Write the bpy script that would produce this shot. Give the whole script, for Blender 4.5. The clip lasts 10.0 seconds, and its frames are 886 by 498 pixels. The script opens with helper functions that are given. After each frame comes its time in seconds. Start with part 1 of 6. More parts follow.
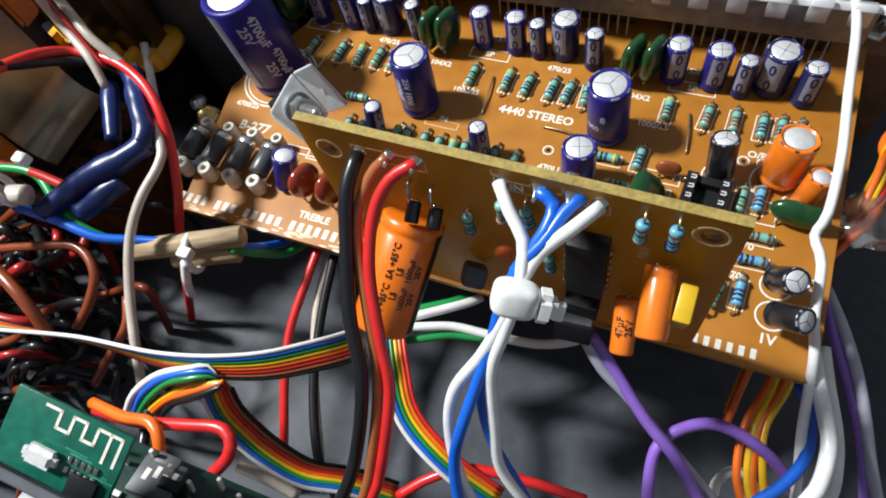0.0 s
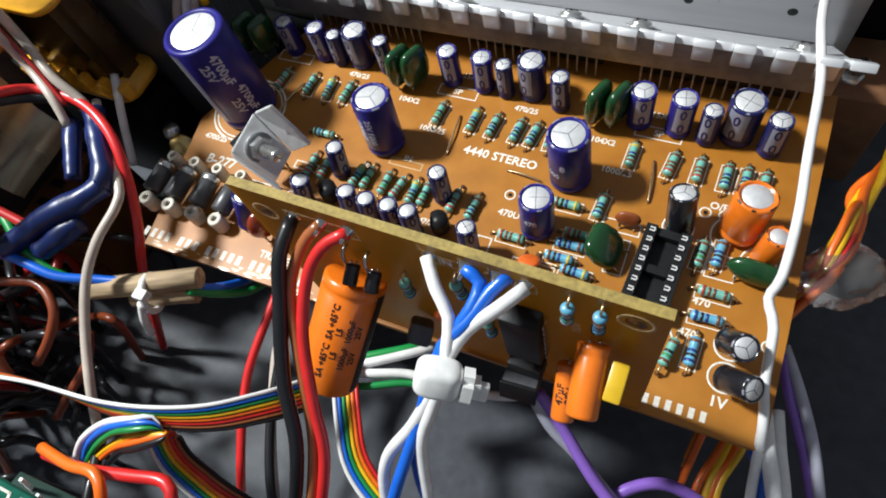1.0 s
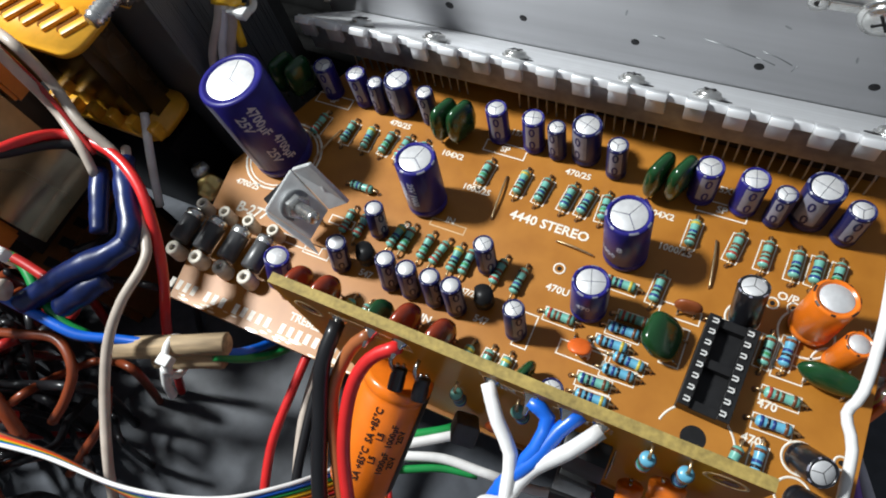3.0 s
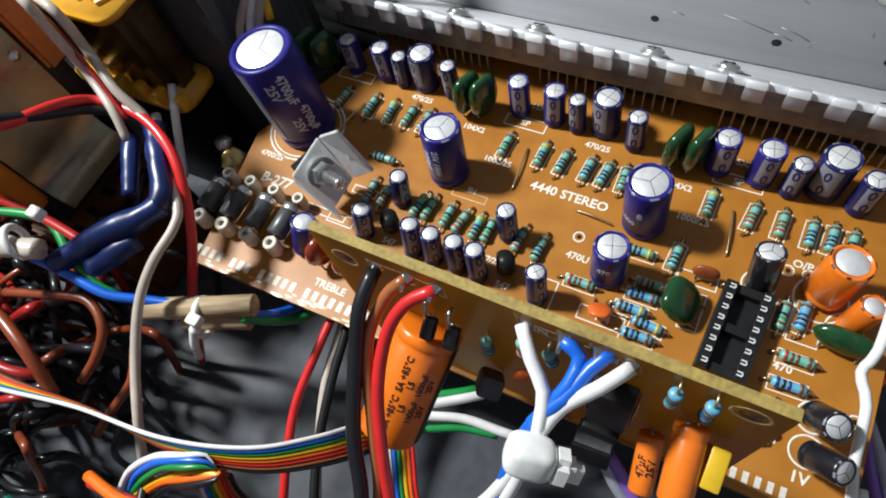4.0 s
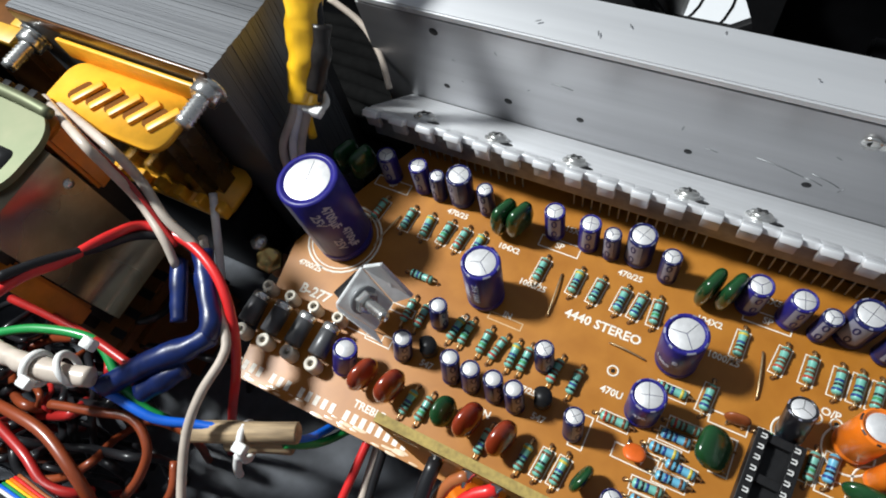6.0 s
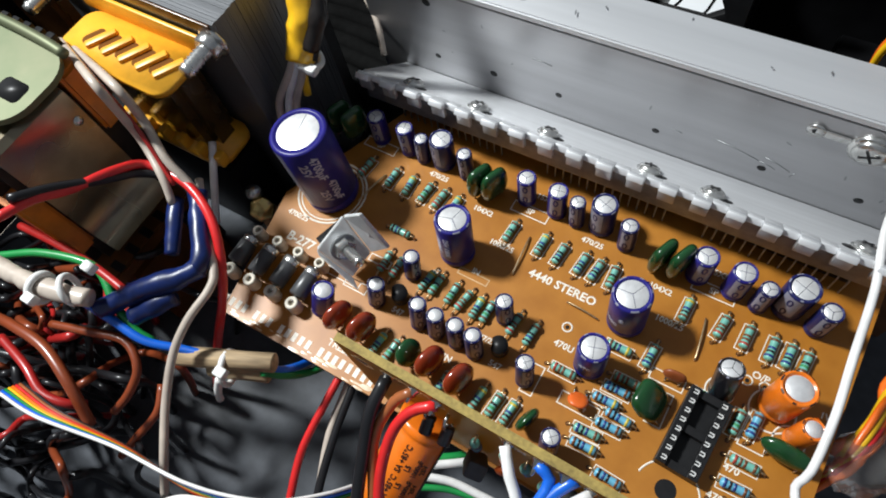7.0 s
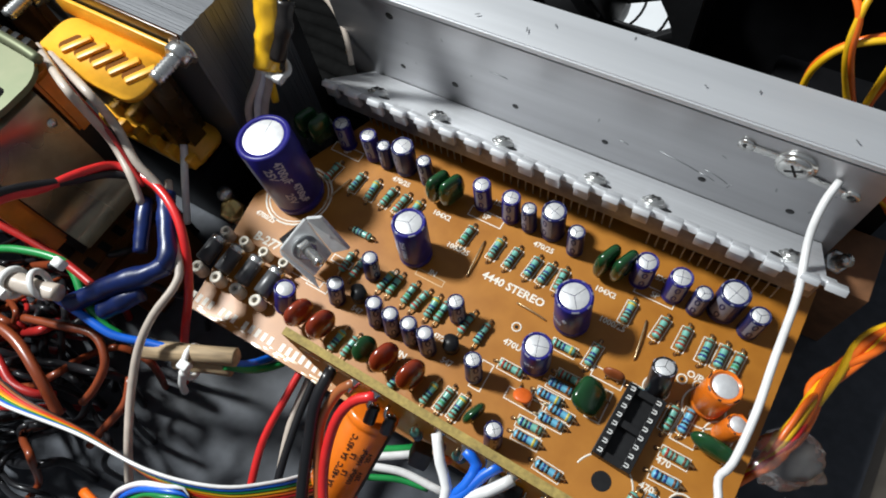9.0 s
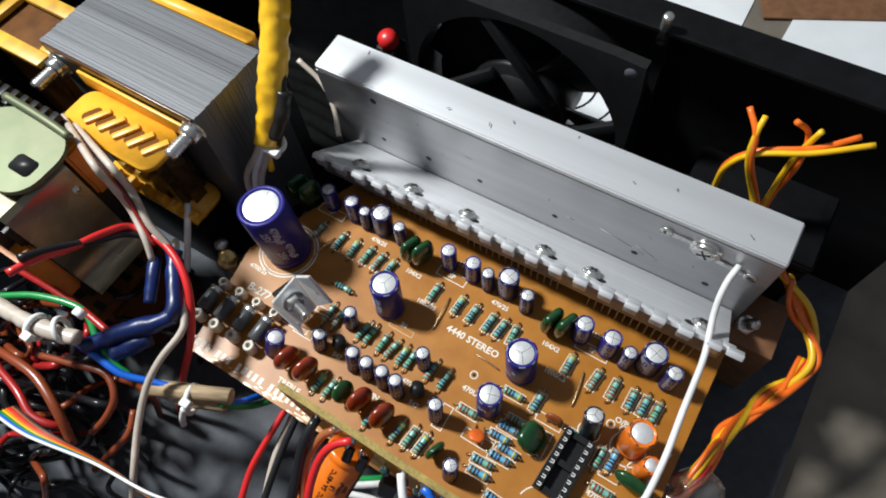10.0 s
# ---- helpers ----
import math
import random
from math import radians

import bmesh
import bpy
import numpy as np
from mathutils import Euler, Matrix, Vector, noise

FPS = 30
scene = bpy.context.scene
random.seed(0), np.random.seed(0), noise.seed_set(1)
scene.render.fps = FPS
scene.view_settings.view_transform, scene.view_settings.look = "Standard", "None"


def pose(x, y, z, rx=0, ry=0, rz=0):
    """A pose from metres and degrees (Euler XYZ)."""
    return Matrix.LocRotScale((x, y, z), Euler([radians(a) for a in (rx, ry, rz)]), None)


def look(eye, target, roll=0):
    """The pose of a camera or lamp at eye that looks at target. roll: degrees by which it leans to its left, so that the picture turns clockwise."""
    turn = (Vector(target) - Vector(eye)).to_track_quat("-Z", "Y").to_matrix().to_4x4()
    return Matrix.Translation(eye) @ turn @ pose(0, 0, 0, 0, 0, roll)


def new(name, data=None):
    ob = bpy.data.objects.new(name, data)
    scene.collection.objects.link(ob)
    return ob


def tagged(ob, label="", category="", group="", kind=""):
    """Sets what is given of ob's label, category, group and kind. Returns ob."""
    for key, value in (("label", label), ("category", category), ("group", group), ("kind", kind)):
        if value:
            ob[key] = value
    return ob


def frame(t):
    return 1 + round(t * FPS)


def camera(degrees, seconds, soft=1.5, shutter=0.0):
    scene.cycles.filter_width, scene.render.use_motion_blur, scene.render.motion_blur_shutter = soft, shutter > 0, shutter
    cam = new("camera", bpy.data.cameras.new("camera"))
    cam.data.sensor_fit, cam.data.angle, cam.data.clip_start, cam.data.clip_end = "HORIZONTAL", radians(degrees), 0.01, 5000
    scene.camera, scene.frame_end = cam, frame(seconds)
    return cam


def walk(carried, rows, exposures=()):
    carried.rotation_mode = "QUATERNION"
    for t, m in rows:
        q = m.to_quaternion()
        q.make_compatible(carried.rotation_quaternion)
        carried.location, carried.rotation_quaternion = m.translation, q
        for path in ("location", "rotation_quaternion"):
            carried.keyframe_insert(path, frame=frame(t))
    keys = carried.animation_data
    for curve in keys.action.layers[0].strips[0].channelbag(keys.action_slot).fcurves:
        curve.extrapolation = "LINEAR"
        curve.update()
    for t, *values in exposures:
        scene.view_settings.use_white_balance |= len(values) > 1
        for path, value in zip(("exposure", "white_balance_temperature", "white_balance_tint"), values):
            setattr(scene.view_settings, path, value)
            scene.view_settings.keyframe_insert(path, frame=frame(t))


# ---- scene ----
cam = camera(70.00, 10.0, soft=1.9)
# seconds, place in metres, turn in degrees
ROWS = [
    (0.0, 0.02911, -0.08756, 0.16285, 26.684, 9.639, 21.086),
    (0.5, 0.03468, -0.08243, 0.16536, 26.850, 9.850, 22.004),
    (1.0, 0.03736, -0.07172, 0.16485, 26.415, 10.150, 22.495),
    (1.5, 0.03446, -0.05945, 0.16666, 26.453, 10.266, 22.996),
    (2.0, 0.02982, -0.05572, 0.16341, 26.343, 10.150, 24.339),
    (2.5, 0.02341, -0.05627, 0.16347, 26.504, 9.636, 25.399),
    (2.7, 0.02293, -0.05613, 0.16529, 26.651, 9.923, 25.119),
    (3.8, 0.02101, -0.06444, 0.16580, 26.816, 9.636, 25.927),
    (4.0, 0.02148, -0.06657, 0.16615, 26.803, 9.597, 25.967),
    (4.5, 0.02218, -0.06408, 0.16582, 26.651, 9.213, 25.449),
    (5.0, 0.01896, -0.07240, 0.16944, 27.392, 8.707, 26.133),
    (5.5, 0.00656, -0.05639, 0.17637, 27.242, 8.861, 26.596),
    (5.7, 0.00030, -0.04648, 0.18131, 27.164, 8.831, 26.350),
    (6.8, 0.01694, -0.05203, 0.19082, 26.706, 7.795, 30.504),
    (7.0, 0.01740, -0.05311, 0.19302, 26.162, 7.405, 30.724),
    (7.5, 0.02116, -0.04981, 0.19474, 26.327, 7.599, 30.893),
    (8.0, 0.02454, -0.04834, 0.19564, 26.550, 7.766, 30.665),
    (8.5, 0.02485, -0.05071, 0.19479, 26.448, 7.797, 30.613),
    (9.0, 0.02858, -0.05130, 0.19956, 26.533, 6.289, 31.133),
    (9.5, 0.03203, -0.04544, 0.21921, 27.853, 4.993, 30.216),
    (10.0, 0.03319, -0.04849, 0.23281, 27.670, 3.671, 31.672),
]
walk(cam, [(row[0], pose(*row[1:])) for row in ROWS], exposures=((0.0, 0.04), (1.0, -0.02), (2.5, -0.15), (5.5, -0.15), (7.5, -0.28), (10.0, -0.27)))

# ---- light ----
world = bpy.data.worlds.new("room")
world.use_nodes = True
scene.world = world
world.node_tree.nodes["Background"].inputs["Color"].default_value = (0.80, 0.88, 1.0, 1)
world.node_tree.nodes["Background"].inputs["Strength"].default_value = 0.215
lamp_data = bpy.data.lights.new("ceiling_lamp", "AREA")
lamp_data.shape, lamp_data.size, lamp_data.energy, lamp_data.color = "DISK", 0.085, 9.15, (0.94, 0.98, 0.98)
lamp = new("ceiling_lamp", lamp_data)
lamp.matrix_world = look((-0.44, -0.03, 0.585), (-0.02, 0.0, 0.03))

MM = 0.001
TOP = 30.0  # the board's upper face above the world's zero, mm


def P(x, y, z):
    return Vector((x, y, z + TOP)) * MM


# ---- materials ----
def material(name, color, rough=0.5, metal=0.0, vary=0.15, scale=400.0, bump=0.0, color2=None, coat=0.0, spread=None, rough_vary=0.0):
    m = bpy.data.materials.new(name)
    m.use_nodes = True
    nt = m.node_tree
    b = nt.nodes["Principled BSDF"]
    b.inputs["Roughness"].default_value = rough
    b.inputs["Metallic"].default_value = metal
    b.inputs["Coat Weight"].default_value = coat
    b.inputs["Coat Roughness"].default_value = 0.15
    tc = nt.nodes.new("ShaderNodeTexCoord")
    mp = nt.nodes.new("ShaderNodeMapping")
    nt.links.new(tc.outputs["Object"], mp.inputs["Vector"])
    if spread:
        mp.inputs["Scale"].default_value = spread
    n1 = nt.nodes.new("ShaderNodeTexNoise")
    n1.inputs["Scale"].default_value, n1.inputs["Detail"].default_value = scale, 6
    n2 = nt.nodes.new("ShaderNodeTexNoise")
    n2.inputs["Scale"].default_value, n2.inputs["Detail"].default_value = scale * 0.13, 3
    nt.links.new(mp.outputs["Vector"], n1.inputs["Vector"])
    nt.links.new(mp.outputs["Vector"], n2.inputs["Vector"])
    add = nt.nodes.new("ShaderNodeMath")
    add.operation = "ADD"
    nt.links.new(n1.outputs["Fac"], add.inputs[0])
    nt.links.new(n2.outputs["Fac"], add.inputs[1])
    ramp = nt.nodes.new("ShaderNodeMapRange")
    ramp.inputs["From Min"].default_value, ramp.inputs["From Max"].default_value = 0.65, 1.35
    nt.links.new(add.outputs[0], ramp.inputs["Value"])
    mix = nt.nodes.new("ShaderNodeMix")
    mix.data_type = "RGBA"
    dark = color2 or tuple(c * (1 - vary * 2) for c in color)
    light = color if color2 else tuple(min(1, c * (1 + vary)) for c in color)
    mix.inputs["A"].default_value = (*dark, 1)
    mix.inputs["B"].default_value = (*light, 1)
    nt.links.new(ramp.outputs["Result"], mix.inputs["Factor"])
    nt.links.new(mix.outputs["Result"], b.inputs["Base Color"])
    if rough_vary:
        rr = nt.nodes.new("ShaderNodeMapRange")
        rr.inputs["From Min"].default_value, rr.inputs["From Max"].default_value = 0.3, 0.7
        rr.inputs["To Min"].default_value, rr.inputs["To Max"].default_value = max(0.02, rough - rough_vary), rough + rough_vary
        nt.links.new(n2.outputs["Fac"], rr.inputs["Value"])
        nt.links.new(rr.outputs["Result"], b.inputs["Roughness"])
    if bump:
        bp = nt.nodes.new("ShaderNodeBump")
        bp.inputs["Strength"].default_value, bp.inputs["Distance"].default_value = bump, 0.0002
        nt.links.new(n1.outputs["Fac"], bp.inputs["Height"])
        nt.links.new(bp.outputs["Normal"], b.inputs["Normal"])
    return m


def plastic(name, color, rough=0.35, vary=0.08, bump=0.05, coat=0.0):
    return material(name, color, rough, 0, vary, 600, bump, coat=coat)


PCB = material("phenolic_board", (0.448, 0.179, 0.021), 0.44, 0, 0.10, 160, 0.05, color2=(0.328, 0.118, 0.011), coat=0.03, rough_vary=0.08)
DBMAT = material("upright_board", (0.45, 0.225, 0.020), 0.42, 0, 0.14, 260, 0.06, color2=(0.33, 0.155, 0.012), coat=0.05, rough_vary=0.1)
mixer = DBMAT.node_tree.nodes.new("ShaderNodeMixShader")  # thin phenolic lets light glow through
glow = DBMAT.node_tree.nodes.new("ShaderNodeBsdfTranslucent")
glow.inputs["Color"].default_value = (0.80, 0.50, 0.06, 1)
mixer.inputs[0].default_value = 0.45
DBMAT.node_tree.links.new(DBMAT.node_tree.nodes["Principled BSDF"].outputs[0], mixer.inputs[1])
DBMAT.node_tree.links.new(glow.outputs[0], mixer.inputs[2])
DBMAT.node_tree.links.new(mixer.outputs[0], DBMAT.node_tree.nodes["Material Output"].inputs["Surface"])
DBEDGE = material("upright_board_edge", (0.36, 0.26, 0.07), 0.75, 0, 0.25, 1200, 0.5)
SILK = material("white_print", (0.85, 0.80, 0.70), 0.6, 0, 0.12, 900)
SILKDIM = material("faded_print", (0.62, 0.42, 0.22), 0.6, 0, 0.15, 900)
FLUX = material("flux_and_glare", (0.78, 0.66, 0.50), 0.22, 0, 0.25, 500, 0.25, color2=(0.60, 0.38, 0.18))
BLUECAP = material("blue_sleeve", (0.022, 0.019, 0.19), 0.34, 0, 0.15, 300, 0.05)
NAVYCAP = material("navy_sleeve", (0.015, 0.018, 0.095), 0.34, 0, 0.15, 300, 0.05)
BLACKCAP = material("black_sleeve", (0.012, 0.012, 0.016), 0.3, 0, 0.2, 300, 0.05, coat=0.4)
ORANGECAP = material("orange_sleeve", (0.85, 0.19, 0.012), 0.3, 0, 0.08, 300, 0.05, coat=0.4)
CAPTOP = material("aluminium_can_top", (0.80, 0.80, 0.81), 0.42, 0.4, 0.08, 700, 0.1, rough_vary=0.1)
STRIPE = material("pale_stripe", (0.27, 0.27, 0.34), 0.35, 0, 0.1, 600)
CAPINK = material("sleeve_ink", (0.50, 0.51, 0.62), 0.4, 0, 0.1, 600)
BLACKINK = material("black_ink", (0.02, 0.012, 0.01), 0.5, 0, 0.1, 600)
# one metal in lit and shaded tones: bar and flange light, lip dark
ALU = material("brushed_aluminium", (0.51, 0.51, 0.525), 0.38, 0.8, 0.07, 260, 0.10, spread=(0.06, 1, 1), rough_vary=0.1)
ALUTOP = material("lit_aluminium", (0.82, 0.83, 0.85), 0.44, 0.45, 0.07, 320, 0.10, spread=(0.08, 1, 1), rough_vary=0.08)
ALUMID = material("half_lit_aluminium", (0.70, 0.71, 0.73), 0.42, 0.65, 0.05, 300, 0.08, spread=(0.06, 1, 1), rough_vary=0.1)
ALUDARK = material("dull_and_shaded_aluminium", (0.36, 0.37, 0.38), 0.5, 0.75, 0.2, 300, 0.15, rough_vary=0.1)
STEEL = material("zinc_steel", (0.74, 0.74, 0.72), 0.27, 0.9, 0.15, 500, 0.1, rough_vary=0.1)
TIN = material("bright_tin", (0.85, 0.85, 0.83), 0.35, 0.3, 0.1, 900)
SOLDER = material("solder", (0.62, 0.60, 0.56), 0.22, 1.0, 0.2, 900, 0.1)
COPPER = material("tinned_lead", (0.62, 0.45, 0.26), 0.32, 0.9, 0.2, 900)
GREENFILM = material("green_film_dip", (0.012, 0.062, 0.020), 0.2, 0, 0.2, 250, 0.15, coat=0.25)
REDFILM = material("red_film_dip", (0.26, 0.035, 0.012), 0.18, 0, 0.2, 250, 0.15, coat=0.6)
ORANGECER = material("orange_ceramic", (0.78, 0.14, 0.02), 0.4, 0, 0.12, 400, 0.15)
BROWNCER = material("brown_ceramic", (0.26, 0.065, 0.018), 0.4, 0, 0.15, 400, 0.15)
RESBODY = material("resistor_teal", (0.17, 0.47, 0.39), 0.34, 0, 0.12, 500, 0.1, coat=0.2)
RESBLUE = material("resistor_blue", (0.13, 0.42, 0.60), 0.34, 0, 0.12, 500, 0.1, coat=0.2)
BAND = {
    "black": plastic("band_black", (0.015, 0.015, 0.02)), "brown": plastic("band_brown", (0.16, 0.06, 0.025)),
    "red": plastic("band_red", (0.42, 0.06, 0.04)), "green": plastic("band_green", (0.05, 0.28, 0.10)),
    "yellow": plastic("band_yellow", (0.60, 0.48, 0.06)), "navy": plastic("band_navy", (0.02, 0.05, 0.22)),
}
BLACKPLASTIC = plastic("black_plastic", (0.014, 0.014, 0.015), 0.4, 0.15, 0.1)
GREYPLASTIC = plastic("dark_grey_plastic", (0.085, 0.09, 0.10), 0.5, 0.15, 0.15)
CERAMICBEAD = material("ceramic_bead", (0.72, 0.66, 0.55), 0.5, 0, 0.15, 600, 0.1)
DIODE = plastic("diode_epoxy", (0.06, 0.061, 0.065), 0.35)
BLACKFLOOR = material("black_painted_steel", (0.080, 0.086, 0.098), 0.36, 0, 0.14, 260, 0.12, rough_vary=0.06)
BLACKPANEL = material("black_panel", (0.006, 0.006, 0.007), 0.5, 0, 0.25, 180, 0.08)
RUBBER = material("black_rubber", (0.006, 0.006, 0.006), 0.9, 0, 0.2, 300, 0.1)
TABLE = material("worn_table", (0.20, 0.17, 0.135), 0.6, 0, 0.2, 60, 0.1)
PAPER = material("white_paper", (0.82, 0.84, 0.86), 0.8, 0, 0.05, 60)
WOOD = material("wooden_stick", (0.50, 0.36, 0.21), 0.75, 0, 0.35, 700, 0.5, spread=(1, 1, 0.12))
NYLON = plastic("white_nylon", (0.80, 0.80, 0.78), 0.4)
LAM = material("core_laminations", (0.145, 0.15, 0.16), 0.46, 0.5, 0.05, 900, 0.25, spread=(0.03, 2.0, 0.03), rough_vary=0.1)
PLATEGREY = material("grey_plate", (0.80, 0.81, 0.81), 0.40, 0.25, 0.14, 300, 0.2, rough_vary=0.1)
BOBBINSHADE = material("shaded_bobbin_slot", (0.16, 0.055, 0.006), 0.7, 0, 0.1, 300)
BOBBIN = material("yellow_bobbin", (0.86, 0.42, 0.03), 0.4, 0, 0.1, 300, 0.08)
TAPEBLACK = plastic("black_tape", (0.016, 0.013, 0.012), 0.35, 0.3, 0.3)
TAPEBROWN = material("amber_tape", (0.13, 0.05, 0.012), 0.3, 0, 0.25, 200, 0.2)
AMBERFILM = material("dark_amber_film", (0.075, 0.040, 0.010), 0.22, 0, 0.5, 130, 0.2, color2=(0.010, 0.007, 0.004), coat=0.4, rough_vary=0.1)
TAPEBLUE = material("blue_tape", (0.005, 0.018, 0.11), 0.34, 0, 0.3, 260, 0.3)
TAPEYELLOW = material("yellow_tape", (0.90, 0.50, 0.02), 0.3, 0, 0.12, 200, 0.25, coat=0.3)
TINPLATE = material("tin_plate", (0.34, 0.29, 0.205), 0.25, 0.9, 0.25, 120, 0.15, rough_vary=0.1)
PALEMETAL = material("yellowish_plate", (0.17, 0.175, 0.105), 0.5, 0.5, 0.2, 150, 0.1, color2=(0.11, 0.14, 0.075), rough_vary=0.1)
GREENPCB = material("green_solder_mask", (0.008, 0.13, 0.085), 0.3, 0, 0.2, 500, 0.1, coat=0.3)
HOTGLUE = material("clear_glue", (0.98, 0.92, 0.88), 0.10, 0, 0.05, 150, 0.3)
HOTGLUE.node_tree.nodes["Principled BSDF"].inputs["Transmission Weight"].default_value = 0.94
BROWNBOARD = material("brown_hardboard", (0.22, 0.10, 0.045), 0.6, 0, 0.2, 200, 0.15)


def wirecoat(name, color):
    return material(name, color, 0.36, 0, 0.12, 260, 0.12, coat=0.25)


BLACKW = wirecoat("black_insulation", (0.014, 0.014, 0.016))
BROWNW = wirecoat("brown_insulation", (0.36, 0.11, 0.035))
REDW = wirecoat("red_insulation", (0.70, 0.022, 0.022))
WHITEW = wirecoat("white_insulation", (0.82, 0.81, 0.80))
CREAMW = wirecoat("off_white_insulation", (0.55, 0.47, 0.40))
BLUEW = wirecoat("blue_insulation", (0.008, 0.13, 0.66))
PURPLEW = wirecoat("purple_insulation", (0.27, 0.13, 0.56))
GREYW = wirecoat("grey_insulation", (0.42, 0.42, 0.50))
GREENW = wirecoat("green_insulation", (0.012, 0.26, 0.06))
ORANGEW = wirecoat("orange_insulation", (0.90, 0.16, 0.012))
# orange-red and red darkened for the shade over the left-hand tangle
SHADERUSTW = wirecoat("shaded_rust_insulation", (0.24, 0.048, 0.015))
SHADEREDW = wirecoat("shaded_red_insulation", (0.40, 0.018, 0.016))
YELLOWW = wirecoat("yellow_insulation", (0.88, 0.50, 0.012))

for dull, gloss in ((BLUECAP, 0.25), (NAVYCAP, 0.25), (BLACKPLASTIC, 0.25), (PCB, 0.46), (BLACKPANEL, 0.15), (BOBBINSHADE, 0.1), (BLACKW, 0.3), (RUBBER, 0.05)):
    dull.node_tree.nodes["Principled BSDF"].inputs["Specular IOR Level"].default_value = gloss


# ---- mesh helpers ----
def part(name, bm, mat, parent=None, label="", m=None, smooth=True):
    me = bpy.data.meshes.new(name)
    if smooth:
        for f in bm.faces:
            f.smooth = True
        for e in bm.edges:
            if len(e.link_faces) == 2 and e.calc_face_angle(0) > 0.7:
                e.smooth = False
    bm.to_mesh(me)
    bm.free()
    me.materials.append(mat)
    ob = new(name, me)
    if parent is not None:
        ob.parent = parent
    if m is not None:
        ob.matrix_basis = m
    if label:
        tagged(ob, label)
    return ob


def again(name, ob, parent, m):
    """Another object on the same mesh."""
    o = new(name, ob.data)
    o.parent = parent
    o.matrix_basis = m
    if "label" in ob:
        o["label"] = ob["label"]
    return o


def box(bm, c, s, bevel=0.0, m=None):
    """A box of size s round c, in mm."""
    r = bmesh.ops.create_cube(bm, size=1.0)
    vs = r["verts"]
    t = Matrix.Translation(Vector(c) * MM) @ Matrix.Diagonal((s[0] * MM, s[1] * MM, s[2] * MM, 1))
    bmesh.ops.transform(bm, matrix=(m or Matrix()) @ t, verts=vs)
    if bevel:
        es = list({e for v in vs for e in v.link_edges})
        bmesh.ops.bevel(bm, geom=es, offset=bevel * MM, segments=2, affect="EDGES", profile=0.5)
    return bm


def lathe(profile, n=24, m=None, bm=None, a0=0.0, a1=2 * math.pi):
    """Turns a profile of (r, z) in mm round z."""
    bm = bm or bmesh.new()
    full = abs(a1 - a0 - 2 * math.pi) < 1e-6
    cols = n if full else n + 1
    rings = []
    for r, z in profile:
        if r < 1e-6 and full:
            rings.append([bm.verts.new((0, 0, z * MM))])
        else:
            rings.append([bm.verts.new((r * MM * math.cos(a0 + (a1 - a0) * i / n), r * MM * math.sin(a0 + (a1 - a0) * i / n), z * MM)) for i in range(cols)])
    for a, b in zip(rings, rings[1:]):
        for i in range(n):
            j = (i + 1) % cols
            q = [a[i % len(a)], a[j % len(a)], b[j % len(b)], b[i % len(b)]]
            u = []
            for v in q:
                if v not in u:
                    u.append(v)
            if len(u) > 2:
                bm.faces.new(u)
    if m is not None:
        bmesh.ops.transform(bm, matrix=m, verts=[v for r in rings for v in r])
    return bm


def spline(pts, step=2.0):
    """Points every step mm or so along a smooth curve through pts (Vectors in mm)."""
    pts = [Vector(p) for p in pts]
    ext = [pts[0] * 2 - pts[1]] + pts + [pts[-1] * 2 - pts[-2]]
    out = []
    for i in range(1, len(ext) - 2):
        a, b, c, d = ext[i - 1:i + 3]
        n = max(2, int((c - b).length / step))
        for k in range(n):
            t = k / n
            out.append(0.5 * ((2 * b) + (c - a) * t + (2 * a - 5 * b + 4 * c - d) * t * t + (3 * b - a - 3 * c + d) * t ** 3))
    return out + [pts[-1]]


def tube(bm, pts, r, n=10, caps=True):
    """A round rod of radius r mm along pts (mm)."""
    up = Vector((0.13, 0.31, 0.94))
    rings = []
    for i, p in enumerate(pts):
        d = (pts[min(i + 1, len(pts) - 1)] - pts[max(i - 1, 0)])
        d = d.normalized() if d.length > 1e-9 else Vector((0, 0, 1))
        if abs(d.dot(up)) > 0.98:
            up = Vector((1, 0, 0.1)).normalized()
        s = d.cross(up).normalized()
        up = s.cross(d).normalized()
        rr = r(i / (len(pts) - 1)) if callable(r) else r
        rings.append([bm.verts.new((p + (s * math.cos(2 * math.pi * k / n) + up * math.sin(2 * math.pi * k / n)) * rr) * MM) for k in range(n)])
    for a, b in zip(rings, rings[1:]):
        for k in range(n):
            bm.faces.new((a[k], a[(k + 1) % n], b[(k + 1) % n], b[k]))
    if caps:
        bm.faces.new(rings[0][::-1])
        bm.faces.new(rings[-1])
    return bm


def along(a, b):
    """The pose that carries z from a to b (mm, over the board)."""
    d = Vector(b) - Vector(a)
    return Matrix.Translation(P(*a)) @ d.to_track_quat("Z", "Y").to_matrix().to_4x4()


def plate(bm, outline, z0, z1, m=None):
    """A flat plate with an outline of (x, y) in mm."""
    lo = [bm.verts.new((x * MM, y * MM, z0 * MM)) for x, y in outline]
    hi = [bm.verts.new((x * MM, y * MM, z1 * MM)) for x, y in outline]
    n = len(outline)
    bm.faces.new(lo[::-1])
    bm.faces.new(hi)
    for i in range(n):
        bm.faces.new((lo[i], lo[(i + 1) % n], hi[(i + 1) % n], hi[i]))
    if m is not None:
        bmesh.ops.transform(bm, matrix=m, verts=lo + hi)
    return bm


